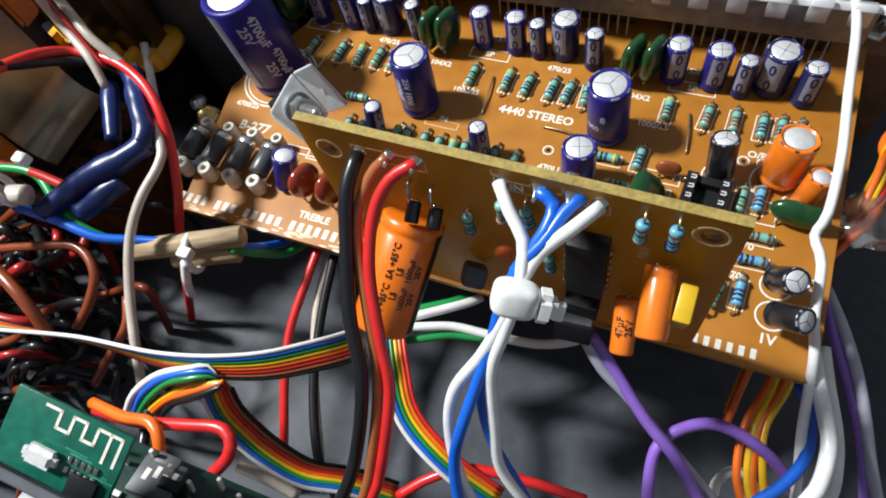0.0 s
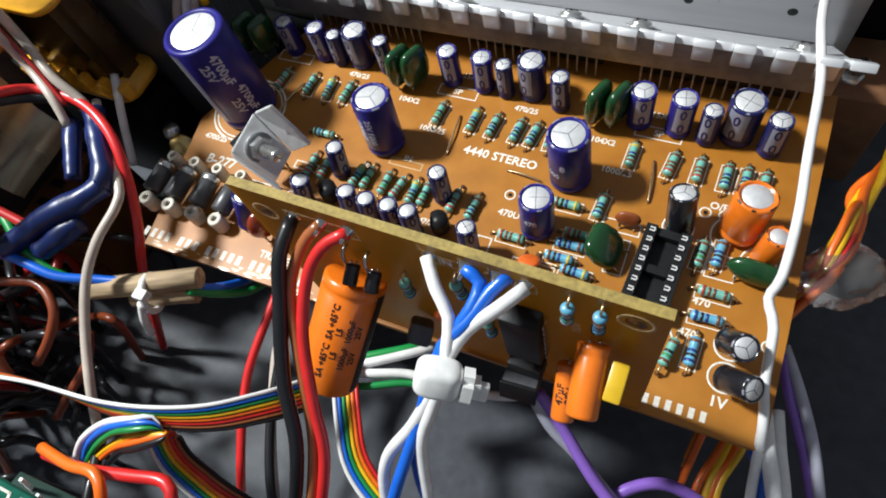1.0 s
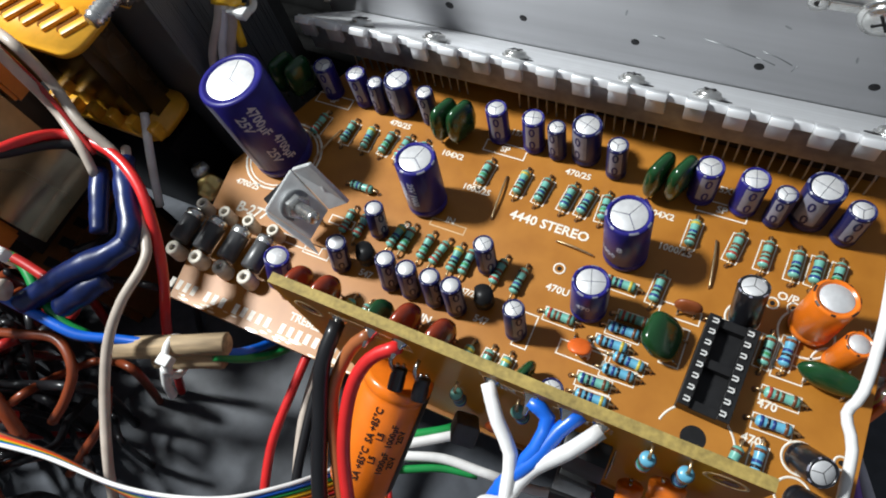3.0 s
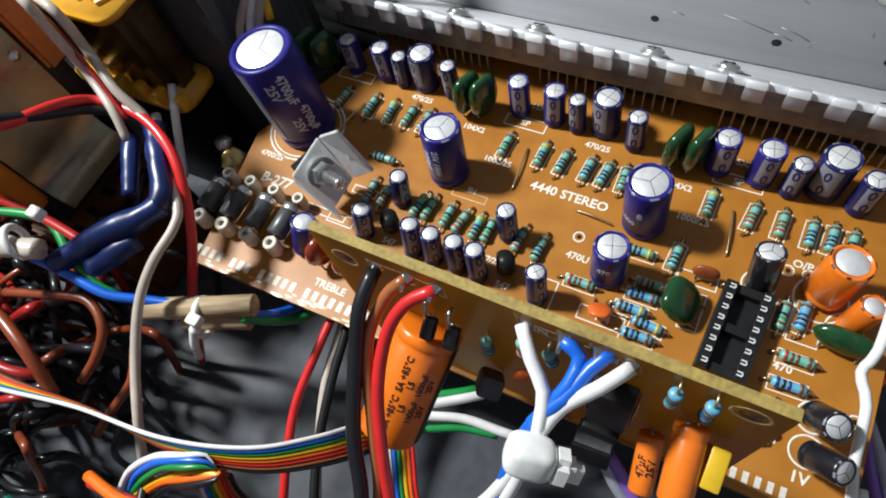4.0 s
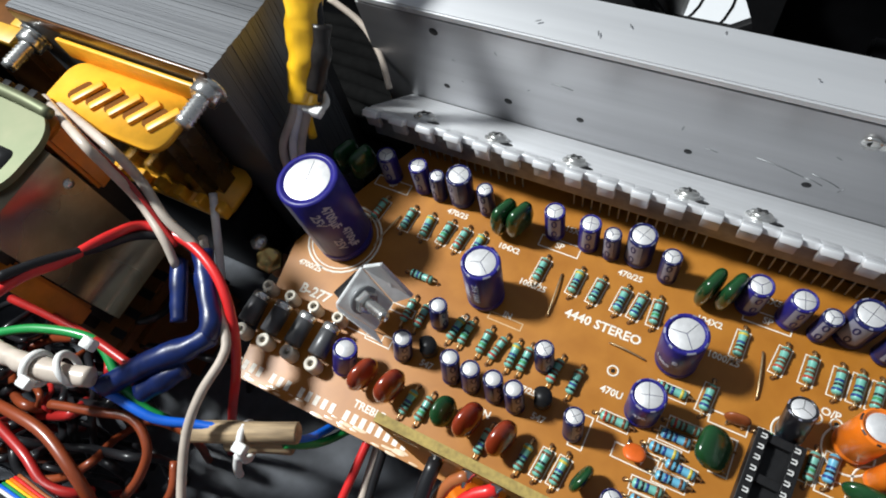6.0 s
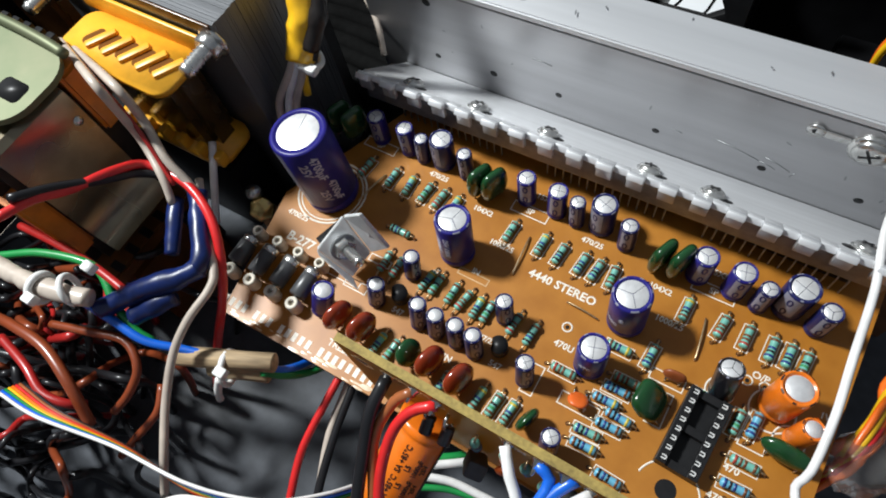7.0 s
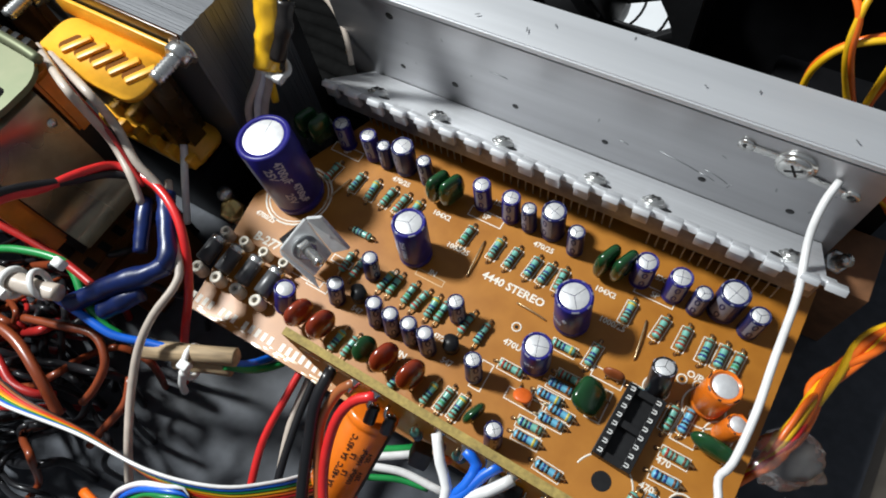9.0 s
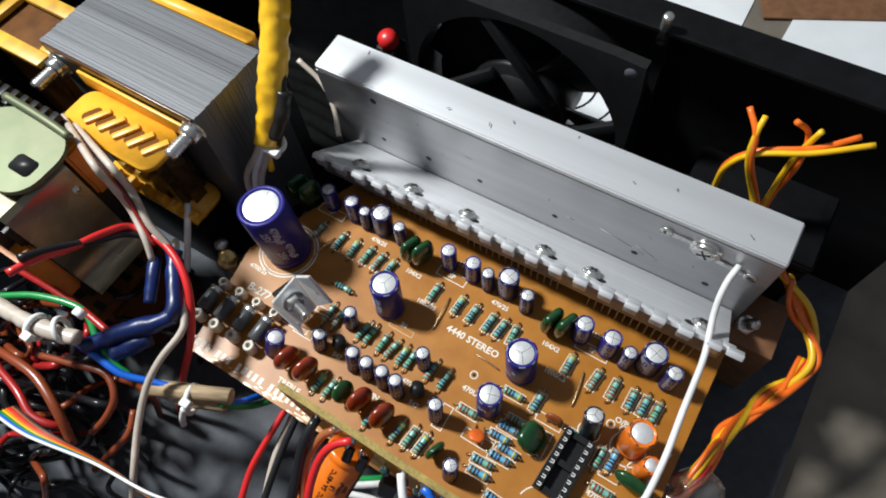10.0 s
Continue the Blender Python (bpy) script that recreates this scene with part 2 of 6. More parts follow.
def written(text, size, mat, parent, m, name="printed_text", thick=0.02, bend=0.0):
    """Raised print of that height in mm; bend: the radius of the drum on which it lies."""
    cu = bpy.data.curves.new("text", "FONT")
    cu.body, cu.size, cu.extrude, cu.align_x, cu.align_y = text, size * 1.38 * MM, thick * MM, "CENTER", "CENTER"
    cu.offset = 0.035 * size * MM
    cu.resolution_u = 2
    ob = bpy.data.objects.new("text", cu)
    scene.collection.objects.link(ob)
    me = bpy.data.meshes.new_from_object(ob.evaluated_get(bpy.context.evaluated_depsgraph_get()))
    bpy.data.objects.remove(ob)
    if bend:
        for v in me.vertices:
            a, rr = v.co.x / (bend * MM), bend * MM + v.co.z
            v.co = Vector((rr * math.sin(a), v.co.y, rr * math.cos(a)))
    me.materials.clear()
    me.materials.append(mat)
    o = new(name, me)
    o.parent = parent
    o.matrix_basis = m
    return o


def empty(name, label, category, group="", kind=""):
    return tagged(new(name), label, category, group, kind)


# ---- the chassis ----
def structure(name, bm, mat, label, m=None):
    return tagged(part(name, bm, mat, None, "", m, smooth=False), label, kind="structure")


BLACKFLOOR.node_tree.nodes["Principled BSDF"].inputs["Specular IOR Level"].default_value = 0.06
structure("floor", box(bmesh.new(), (-62, -14.5, -19), (338, 275, 2)), BLACKFLOOR, "grey-black painted chassis floor")
structure("ground", box(bmesh.new(), (0, 100, -28), (1600, 1400, 8)), TABLE, "worn grey-brown table top under the chassis")
rear = bmesh.new()
for x0, x1 in ((-231, -87), (7, 107)):
    box(rear, ((x0 + x1) / 2, 123, 33.5), (x1 - x0, 2, 103))
for y in (122, 124):
    edge = [(-40 + 47 * max(-1, min(1, 1.42 * math.cos(k * math.pi / 16))), 33.5 + 51.5 * max(-1, min(1, 1.42 * math.sin(k * math.pi / 16)))) for k in range(32)]
    out_ring = [rear.verts.new((x * MM, y * MM, z * MM)) for x, z in edge]
    in_ring = [rear.verts.new(((-40 + 41 * math.cos(k * math.pi / 16)) * MM, y * MM, (38 + 41 * math.sin(k * math.pi / 16)) * MM)) for k in range(32)]
    for k in range(32):
        rear.faces.new((out_ring[k], out_ring[(k + 1) % 32], in_ring[(k + 1) % 32], in_ring[k]))
    if y == 122:
        first_ring = in_ring
for k in range(32):
    rear.faces.new((first_ring[k], first_ring[(k + 1) % 32], in_ring[(k + 1) % 32], in_ring[k]))
structure("wall_north", rear, BLACKPANEL, "black metal rear panel with a round fan opening")
structure("wall_west", box(bmesh.new(), (-232, -14.5, 33.5), (2, 275, 103), 0.4), BLACKPANEL, "black metal side panel")

# ---- the main circuit board ----
board = empty("circuit_board", "orange-brown phenolic amplifier circuit board crowded with soldered components", "circuit board")
slab = bmesh.new()
plate(slab, [(-89.5, -41), (65.5, -39.6), (65.8, 49), (-76, 49), (-96.5, 0)], -1.6, 0, Matrix.Translation((0, 0, TOP * MM)))
part("board", slab, PCB, board, smooth=False)


def shape(name, bm, mat, label="", parent=None):
    return part(name, bm, mat, parent or board, label, Matrix.Translation((0, 0, TOP * MM)))


# printing on the board
def flat(text, x, y, size, turn=0, mat=None, parent=None):
    return written(text, size, mat or SILK, parent or board, Matrix.Translation(P(x, y, 0.03)) @ pose(0, 0, 0, 0, 0, turn))


def outline(x0, y0, x1, y1, w=0.3, turn=0.0, mat=None):
    bm = bmesh.new()
    cx, cy, a, b = (x0 + x1) / 2, (y0 + y1) / 2, abs(x1 - x0), abs(y1 - y0)
    m = Matrix.Translation(P(cx, cy, 0.02)) @ pose(0, 0, 0, 0, 0, turn)
    for c, s in (((0, b / 2), (a + w, w)), ((0, -b / 2), (a + w, w)), ((a / 2, 0), (w, b - w)), ((-a / 2, 0), (w, b - w))):
        box(bm, (*c, 0), (*s, 0.05))
    return part("printed_outline", bm, mat or SILK, board, m=m, smooth=False)


def circle(x, y, r, w=0.45, a0=0.0, a1=2 * math.pi, mat=None):
    bm = lathe([(r - w, 0.0), (r - w, 0.05), (r, 0.05), (r, 0)], 28, a0=a0, a1=a1)
    return part("printed_ring", bm, mat or SILK, board, m=Matrix.Translation(P(x, y, 0)))


def bars(x, y, words, size, gap=0.75, lean=0.0, mat=None):
    """Lettering as plain bars, one to a letter, grouped as the words are."""
    u, one = 0.0, None
    for n in words:
        for _ in range(n):
            m = Matrix.Translation(P(x + u + size * 0.26, y + u * math.sin(radians(lean)), 0.02))
            one = again("printed_bar", one, board, m) if one else part("printed_bar", box(bmesh.new(), (0, 0, 0), (size * 0.42, size * 0.82, 0.05)), mat or SILK, board, m=m, smooth=False)
            u += size * gap
        u += size * 0.6


flat("4440 STEREO", -6.8, 10.4, 2.5)
for x, y in ((-25.3, 27.6), (28.8, 27.6), (-78.5, 28.0)):
    flat("SP", x, y, 1.8)
    outline(x - 5.6, y - 1.7, x + 5.6, y + 1.7)
flat("104X2", -37.8, 21.7, 1.7)
flat("104X2", 16.4, 22.0, 1.7)
flat("470/25", -55.8, 26.2, 1.7)
flat("470/25", -5.2, 26.4, 1.7)
flat("1000/25", -27.5, 14.0, 1.7)
flat("1000/25", 22.0, 14.2, 1.7)
flat("15X5", 28.2, 33.0, 1.7)
flat("15X5", -23.4, 33.4, 1.7)
flat("470U", 1.0, -4.4, 1.8)
flat("O/P", 46.6, 11.2, 1.9)
flat("B-277", -82.0, -11.8, 3.0)
flat("4700/25", -88.0, -5.0, 1.7)
flat("IN", -30.0, 3.6, 1.7)
outline(-34.6, 1.0, -25.4, 3.0, mat=SILKDIM)
flat("IN", -24.5, -22.0, 1.9)
flat("547", -12.5, -17.5, 1.7)
flat("547", -43.6, -17.0, 1.7)
flat("47/25", -17.6, -12.4, 1.5)
flat("TREBLE", -51.5, -33.6, 2.0)
flat("47", -40.0, -1.5, 1.5)
flat("104", 11.2, -16.6, 1.7)
outline(5.8, -18.3, 16.0, -14.9)
flat("470", 48.0, -12.9, 1.8)
flat("470", 46.8, -20.6, 1.8)
flat("1V", 55.6, -33.0, 2.3)
flat("1V", 62.4, 9.0, 1.6)
bars(-92.0, -37.4, (4, 3, 5, 8), 3.2, 0.76, 0.3)
bars(34.8, -36.9, (9,), 2.7, 0.84, 0.4)
circle(-83, 6.6, 11.2, 0.6)
circle(-83, 6.6, 10.0, 0.4)
circle(37.2, -25.4, 7.8, 0.45, 0.35, 2.9)
part("mounting_hole", lathe([(0, 0.03), (2.5, 0.03), (2.5, 0.0)], 24), BLACKPLASTIC, board, m=Matrix.Translation(P(36.8, -24.6, 0)), smooth=False)
for x, y in ((-0.5, 0.8), (44.0, 9.0), (48.2, 9.3), (62.5, -18.5)):
    circle(x, y, 1.45, 0.4)
    part("drill_hole", lathe([(0, 0.02), (0.55, 0.02), (0.55, 0.0)], 14), BLACKPLASTIC, board, m=Matrix.Translation(P(x, y, 0)), smooth=False)
for x0, y0, x1, y1 in ((-4.0, -20.2, -0.6, -12.0), (-62.2, -17.4, -54.8, -14.6), (-60, -7.4, -53, -5.2), (23, -1.6, 31.5, 1.4), (26.2, -12.2, 30.2, -3.2), (47, -6.6, 53, -3.0)):
    outline(x0, y0, x1, y1)

# flux, spilled print and painted glare along the front edge
flux = bmesh.new()
rng = random.Random(4)
for k in range(26):
    x, y = rng.uniform(-89, -35), rng.uniform(-40.6, -38.6)
    s = rng.uniform(0.4, 1.1)
    bmesh.ops.create_icosphere(flux, subdivisions=1, radius=1.0, matrix=Matrix.Translation((x * MM, y * MM, 0)) @ Matrix.Diagonal((s * 2.2 * MM, s * 0.5 * MM, 0.05 * MM, 1)))
tagged(shape("flux_and_glare", flux, FLUX, "dried whitish flux residue with painted glare"), kind="stuff")


TM = Matrix.Translation((0, 0, TOP * MM))


def pair(name, bm, mat, parent, off):
    """Two alike pieces, off mm to each side along x."""
    a = part(name, bm, mat, parent, "", Matrix.Translation((off * MM, 0, 0)))
    return again(name, a, parent, Matrix.Translation((-off * MM, 0, 0)))


# electrolytic capacitors
def inked(can, txt, size, z, ang, r, sleeve, upward=False):
    """Words round a can, or along it, at ang degrees from its stripe."""
    ob = written(txt, size, BLACKINK if sleeve is ORANGECAP else CAPINK, can, Matrix())
    for v in ob.data.vertices:
        x, y, t = (-upward * v.co.y, upward * v.co.x, v.co.z) if upward else v.co
        a = radians(ang) + x / (r * MM)
        rr = (r + 0.06) * MM + t
        v.co = Vector((rr * math.cos(a), rr * math.sin(a), y + z * MM))
    return ob


def capacitor(a, b, r, sleeve, parent=board, cross=3, stripe=True, ink=None, name="capacitor", label="", aim=(-0.3, -1, 0), glare=0.75):
    """A can from its foot a to the middle of its top b, mm over the board."""
    h = (Vector(b) - Vector(a)).length
    prof = [(0, 0), (r * 0.9, 0), (r, 0.35), (r, h * 0.07 + 0.5), (r * 0.93, h * 0.07 + 0.95), (r, h * 0.07 + 1.4), (r, h - 0.55), (r * 0.97, h - 0.16), (r * 0.90, h), (r * 0.83, h - 0.05), (r * 0.82, h - 0.25), (0, h - 0.25)]
    m = along(a, b)
    d = m.to_3x3().transposed() @ Vector(aim)
    m = m @ Matrix.Rotation(math.atan2(d.y, d.x), 4, "Z")  # the stripe looks along aim
    can = part(name, lathe(prof, 30), sleeve, parent, label, m)
    top = bmesh.new()
    R = r * glare
    if cross == 0:
        lathe([(R, h - 0.22), (R * 0.97, h - 0.1), (0, h - 0.06)], 24, bm=top)
    for k in range(cross):
        a0, a1 = 2 * math.pi * k / cross, 2 * math.pi * (k + 1) / cross
        mid = (a0 + a1) / 2
        o = Vector((math.cos(mid), math.sin(mid), 0)) * 0.07
        arc = [Vector((R * math.cos(a0 + (a1 - a0) * i / 9), R * math.sin(a0 + (a1 - a0) * i / 9), 0)) for i in range(10)]
        rim = [top.verts.new((p + o * 0.6 + Vector((0, 0, h - 0.2))) * MM) for p in arc]
        inner = [top.verts.new((p * 0.93 + o + Vector((0, 0, h - 0.06))) * MM) for p in arc]
        c = top.verts.new((o * 1.3 + Vector((0, 0, h - 0.05))) * MM)
        for i in range(9):
            top.faces.new((rim[i], rim[i + 1], inner[i + 1], inner[i]))
            top.faces.new((inner[i], inner[i + 1], c))
    part("can_top", top, CAPTOP, can, "scored bright aluminium top")
    if stripe:
        w = 0.36 if r > 4.5 else 0.62
        part("stripe", lathe([(r + 0.04, h * 0.16 + 1), (r + 0.05, h * 0.2 + 1), (r + 0.05, h - 0.7)], 8, a0=-w, a1=w), STRIPE if sleeve is not ORANGECAP else BLACKINK, can, "pale polarity stripe")
        marks = bmesh.new()
        for k in range(max(2, int(h / 4.5))):
            z = h * 0.36 + k * 4.8
            if z < h - 1.4:
                wide, tall = 0.80 / r, 1.6
                ring = [[marks.verts.new(((r + 0.08) * MM * math.cos(f * wide * math.cos(i * 0.524)), (r + 0.08) * MM * math.sin(f * wide * math.cos(i * 0.524)), (z + g * tall * math.sin(i * 0.524)) * MM)) for i in range(12)] for f, g in ((1, 1), (0.4, 0.62))]
                for i in range(12):
                    j = (i + 1) % 12
                    marks.faces.new((ring[0][i], ring[0][j], ring[1][j], ring[1][i]))
        part("stripe_mark", marks, sleeve, can)
        rim = bmesh.new()
        for k in range(7):
            a0 = 0.9 * k + 0.3
            lathe([(r * 0.985, h - 0.30), (r * 0.97, h - 0.1), (r * 0.90, h + 0.02)], 3, bm=rim, a0=a0, a1=a0 + (0.2, 0.42, 0.3)[k % 3])
        part("rim_print", rim, STRIPE if sleeve is not ORANGECAP else BLACKINK, can)
    for txt, size, z, ang, upward in ink or ():
        inked(can, txt, size, z, ang, r, sleeve, upward)
    pair("lead", tube(bmesh.new(), [Vector((0, 0, -0.6)), Vector((0, 0, 0.4))], 0.3, 6), SOLDER, can, r * 0.4)
    return can


BLUE = "blue-sleeved electrolytic capacitor"
big = capacitor((-82.6, 7.0, 0.6), (-84.0, 6.7, 30.8), 8.2, BLUECAP, label="large blue 4700 microfarad electrolytic capacitor", aim=(-0.75, -0.65, 0), stripe=False, glare=0.74,
                ink=[("4700µF", 2.5, 22.0, 106, -1), ("25V", 2.6, 22.5, 82, -1), ("4700µF", 2.3, 10.5, 116, -1), ("25V", 2.4, 9.5, 92, -1)])
# polarity stripe, also standing for the glare along the can's left edge
part("stripe", lathe([(8.24, 3.5), (8.25, 4), (8.25, 29.2)], 10, a0=0.35, a1=0.85), STRIPE, big, "pale polarity stripe")
capacitor((-37.6, 6.5, 0.3), (-38.0, 7.9, 17.8), 5.0, BLUECAP, label=BLUE, aim=(0.2, 1, 0), ink=[("25V 1000", 1.7, 9.5, 195, -1), ("1000µF", 1.7, 9.5, 165, -1)])
capacitor((12.0, 9.6, 0.3), (11.4, 9.8, 17.6), 5.0, BLUECAP, label=BLUE, aim=(0.5, 1, 0), ink=[("8", 2.0, 10, 205, False), ("1000", 1.6, 6.5, 170, False)])
capacitor((8.8, -6.0, 0.3), (8.7, -5.0, 12.8), 4.0, BLUECAP, label=BLUE, cross=4, aim=(1, 0.3, 0), ink=[("470", 1.5, 7, 250, False)])
# the three groups along the heatsink
for group in (
    ((-79.5, 30.7, 2.8), (-69.1, 30.8, 2.7), (-62.7, 29.9, 2.15), (-56.5, 31.7, 3.6), (-48.3, 30.7, 2.3)),
    ((-28.2, 31.2, 2.75), (-18.4, 31.2, 2.8), (-12.3, 30.6, 2.25), (-5.3, 32.5, 3.6), (2.9, 30.0, 2.45)),
    ((23.4, 30.2, 3.1), (32.9, 30.2, 3.1), (39.5, 28.9, 2.35), (46.2, 32.0, 4.0), (53.7, 29.5, 2.7)),
):
    for n, (x, y, r) in enumerate(group):
        lean = rng.uniform(-0.8, 0.8)
        capacitor((x + lean * 0.5, y - 0.4, 0.2), (x, y, 11.6 + (r - 2.7) * 0.9), r, BLUECAP if n % 5 < 2 else NAVYCAP, label=BLUE, cross=(3, 4, 3, 4, 3)[n], aim=((0.3, -1, 0), (0.2, -1, 0), (-0.2, -1, 0), (-0.35, -1, 0), (0.1, -1, 0))[n])
# small ones in the middle of the board
for (x0, y0), (x1, y1), r in (((-45.4, -5.6), (-44.7, -4.3), 2.35), ((-16.1, -4.9), (-16.4, -4.0), 2.4), ((-50.3, -17.2), (-48.9, -15.6), 2.45), ((-36.0, -17.3), (-36.0, -15.1), 2.4),
                              ((-30.5, -17.2), (-30.3, -15.6), 2.4), ((-24.2, -17.0), (-24.4, -15.5), 2.4), ((-18.6, -17.2), (-19.1, -15.7), 2.4), ((-3.8, -17.4), (-4.3, -15.7), 2.4), ((9.0, -30.0), (9.0, -28.5), 2.4)):
    capacitor((x0, y0, 0.3), (x1, y1, 11.0), r, NAVYCAP, label="small dark blue electrolytic capacitor", cross=0 if x0 < -17 else 4, aim=(0.8, rng.uniform(-0.9, -0.3), 0))
capacitor((-63.0, -26.5, 0.3), (-60.8, -23.8, 11.0), 3.1, BLUECAP, label=BLUE, cross=0, aim=(1, 0, 0))
capacitor((39.4, 2.8, 1.0), (38.3, 5.8, 11.6), 3.15, BLACKCAP, label="small black electrolytic capacitor", aim=(0, 1, 0))
capacitor((51.6, 5.8, 1.0), (52.2, 7.4, 14.0), 4.35, ORANGECAP, label="orange-sleeved electrolytic capacitor", cross=0, glare=0.72, aim=(0, 1, 0))
capacitor((57.4, 0.0, 1.0), (58.4, 1.4, 10.6), 2.75, ORANGECAP, label="small orange electrolytic capacitor", cross=0, glare=0.72, aim=(0, 1, 0))
capacitor((54.2, -21.6, 5.0), (56.6, -24.8, 12.4), 2.8, BLACKCAP, label="black electrolytic capacitor bent over", aim=(0, 0, -1))
capacitor((54.8, -29.0, 4.4), (59.8, -31.4, 10.2), 2.7, BLACKCAP, label="black electrolytic capacitor bent over", aim=(0, 0, -1))
circle(55.6, -20.6, 3.4)
circle(55.8, -27.6, 3.4)
circle(39.2, 3.4, 3.6)
circle(51.5, 4.6, 5.6)
circle(57.0, -0.4, 3.8)


# dipped film capacitors
def dipped(x, y, w, t, h, mat, turn=0.0, tip=0.0, label="", name="film_capacitor", z=0.6, pinch=0.75, round_by=(0.75, 0.9, 0.8)):
    bm = bmesh.new()
    bmesh.ops.create_uvsphere(bm, u_segments=20, v_segments=14, radius=1.0)
    for v in bm.verts:
        c = v.co
        q = lambda s, e: math.copysign(abs(s) ** e, s)
        X, Y, Z = q(c.x, round_by[0]), q(c.y, round_by[1]), q(c.z, round_by[2])
        squeeze = 1 - (1 - pinch) * max(0.0, -Z) - 0.12 * max(0.0, Z)
        v.co = Vector((X * w / 2 * squeeze, Y * t / 2 * (1 - 0.2 * abs(Z)), (Z + 1) * h / 2 + 0.7)) * MM
    m = Matrix.Translation(P(x, y, z)) @ pose(0, 0, 0, tip, 0, turn)
    body = part(name, bm, mat, board, label, m)
    pair("lead", tube(bmesh.new(), [Vector((0, 0, -0.9 - z)), Vector((0, 0, 1.4))], 0.3, 6), SOLDER, body, w * 0.28)
    return body


GREEN = "glossy green dipped film capacitor"
for x, y, turn in ((-92.6, 28.0, 78), (-87.2, 28.0, 80), (-41.2, 26.8, 78), (-36.9, 27.4, 78), (13.2, 27.6, 78), (17.9, 28.2, 78)):
    dipped(x, y, 9.0, 4.0, 12.4, GREENFILM, turn - 10, 2, GREEN, pinch=0.9, round_by=(0.5, 0.85, 0.45))
RED = "red-brown dipped film capacitor"
for x, y in ((-55.4, -27.2), (-47.2, -27.1), (-25.9, -26.3), (-16.9, -26.8)):
    dipped(x + 0.6, y, 9.6, 4.6, 9.4, REDFILM, 74, rng.uniform(-16, -6), RED)
dipped(-30.6, -26.8, 8.0, 3.6, 8.0, GREENFILM, 82, -30, GREEN)
dipped(1.3, -26.4, 7.4, 3.0, 7.0, GREENFILM, 70, 8, GREEN)
dipped(29.4, -8.6, 9.6, 4.4, 9.8, GREENFILM, 84, -46, "large glossy green film capacitor", pinch=0.85, round_by=(0.5, 0.85, 0.5))
dipped(56.6, -6.2, 12.6, 3.8, 6.0, GREENFILM, -5, -24, "long glossy green film capacitor")
dipped(10.0, -13.2, 5.4, 2.2, 5.6, ORANGECER, 8, 52, "orange disc ceramic capacitor", "ceramic_capacitor")
dipped(28.4, -0.3, 6.0, 1.8, 4.0, BROWNCER, 4, -20, "flat brown ceramic capacitor", "ceramic_capacitor")


# resistors
def dogbone():
    return lathe([(0, -3.3), (0.75, -3.25), (1.12, -2.9), (1.18, -2.2), (1.02, -1.6), (0.96, 0), (1.02, 1.6), (1.18, 2.2), (1.12, 2.9), (0.75, 3.25), (0, 3.3)], 14)


def resistor_leads():
    bm = bmesh.new()
    for s in (-1, 1):
        tube(bm, spline([Vector((0, 0, 3.2 * s)), Vector((0, 0, 4.2 * s)), Vector((0, -0.25, 4.75 * s)), Vector((0, -1.6, 4.9 * s))], 0.7), 0.28, 6)
    return bm


MASTER = {}
CODES = (("brown", "black", "navy", "yellow"), ("red", "brown", "brown", "brown"), ("navy", "black", "navy", "brown"), ("brown", "green", "black", "brown"), ("black", "navy", "black", "brown"))


def resistor(x, y, turn, mat=None, code=0, parent=board, m=None, frame_print=True, z=1.25):
    """A quarter-watt resistor lying over the board; turn 0 lies along x, 90 along y."""
    mat = mat or RESBODY
    m = m or Matrix.Translation(P(x, y, z)) @ pose(0, 0, 0, 0, 0, turn) @ Euler((radians(90), 0, radians(90))).to_matrix().to_4x4()
    if mat.name not in MASTER:
        ob = MASTER[mat.name] = part("resistor", dogbone(), mat, parent, "", m)
    else:
        ob = again("resistor", MASTER[mat.name], parent, m)
    if "lead" not in MASTER:
        MASTER["lead"] = part("lead", resistor_leads(), COPPER, ob)
    else:
        again("lead", MASTER["lead"], ob, Matrix())
    if parent is board:
        for s in (-1, 1):
            mm = Matrix.Translation((0, -1.22 * MM, 4.9 * s * MM)) @ pose(0, 0, 0, 90)
            if "hole" not in MASTER:
                MASTER["hole"] = part("lead_hole", lathe([(0, 0.02), (0.62, 0.02), (0.62, -0.02)], 10), TAPEBROWN, ob, "", mm, smooth=False)
            else:
                again("lead_hole", MASTER["hole"], ob, mm)
    for colour, at in zip(CODES[code % len(CODES)], (-2.3, -1.05, 0.0, 2.2)):
        end = abs(at) > 2
        key = colour + str(end)
        r = 1.2 if end else 1.0
        mm = Matrix.Translation((0, 0, at * MM))
        if key not in MASTER:
            MASTER[key] = part("band", lathe([(r - 0.1, -0.33), (r + 0.03, -0.3), (r + 0.03, 0.3), (r - 0.1, 0.33)], 14), BAND[colour], ob, "", mm)
        else:
            again("band", MASTER[key], ob, mm)
    if frame_print:
        outline(x - 3.7, y - 1.6, x + 3.7, y + 1.6, 0.25, turn)
    return ob


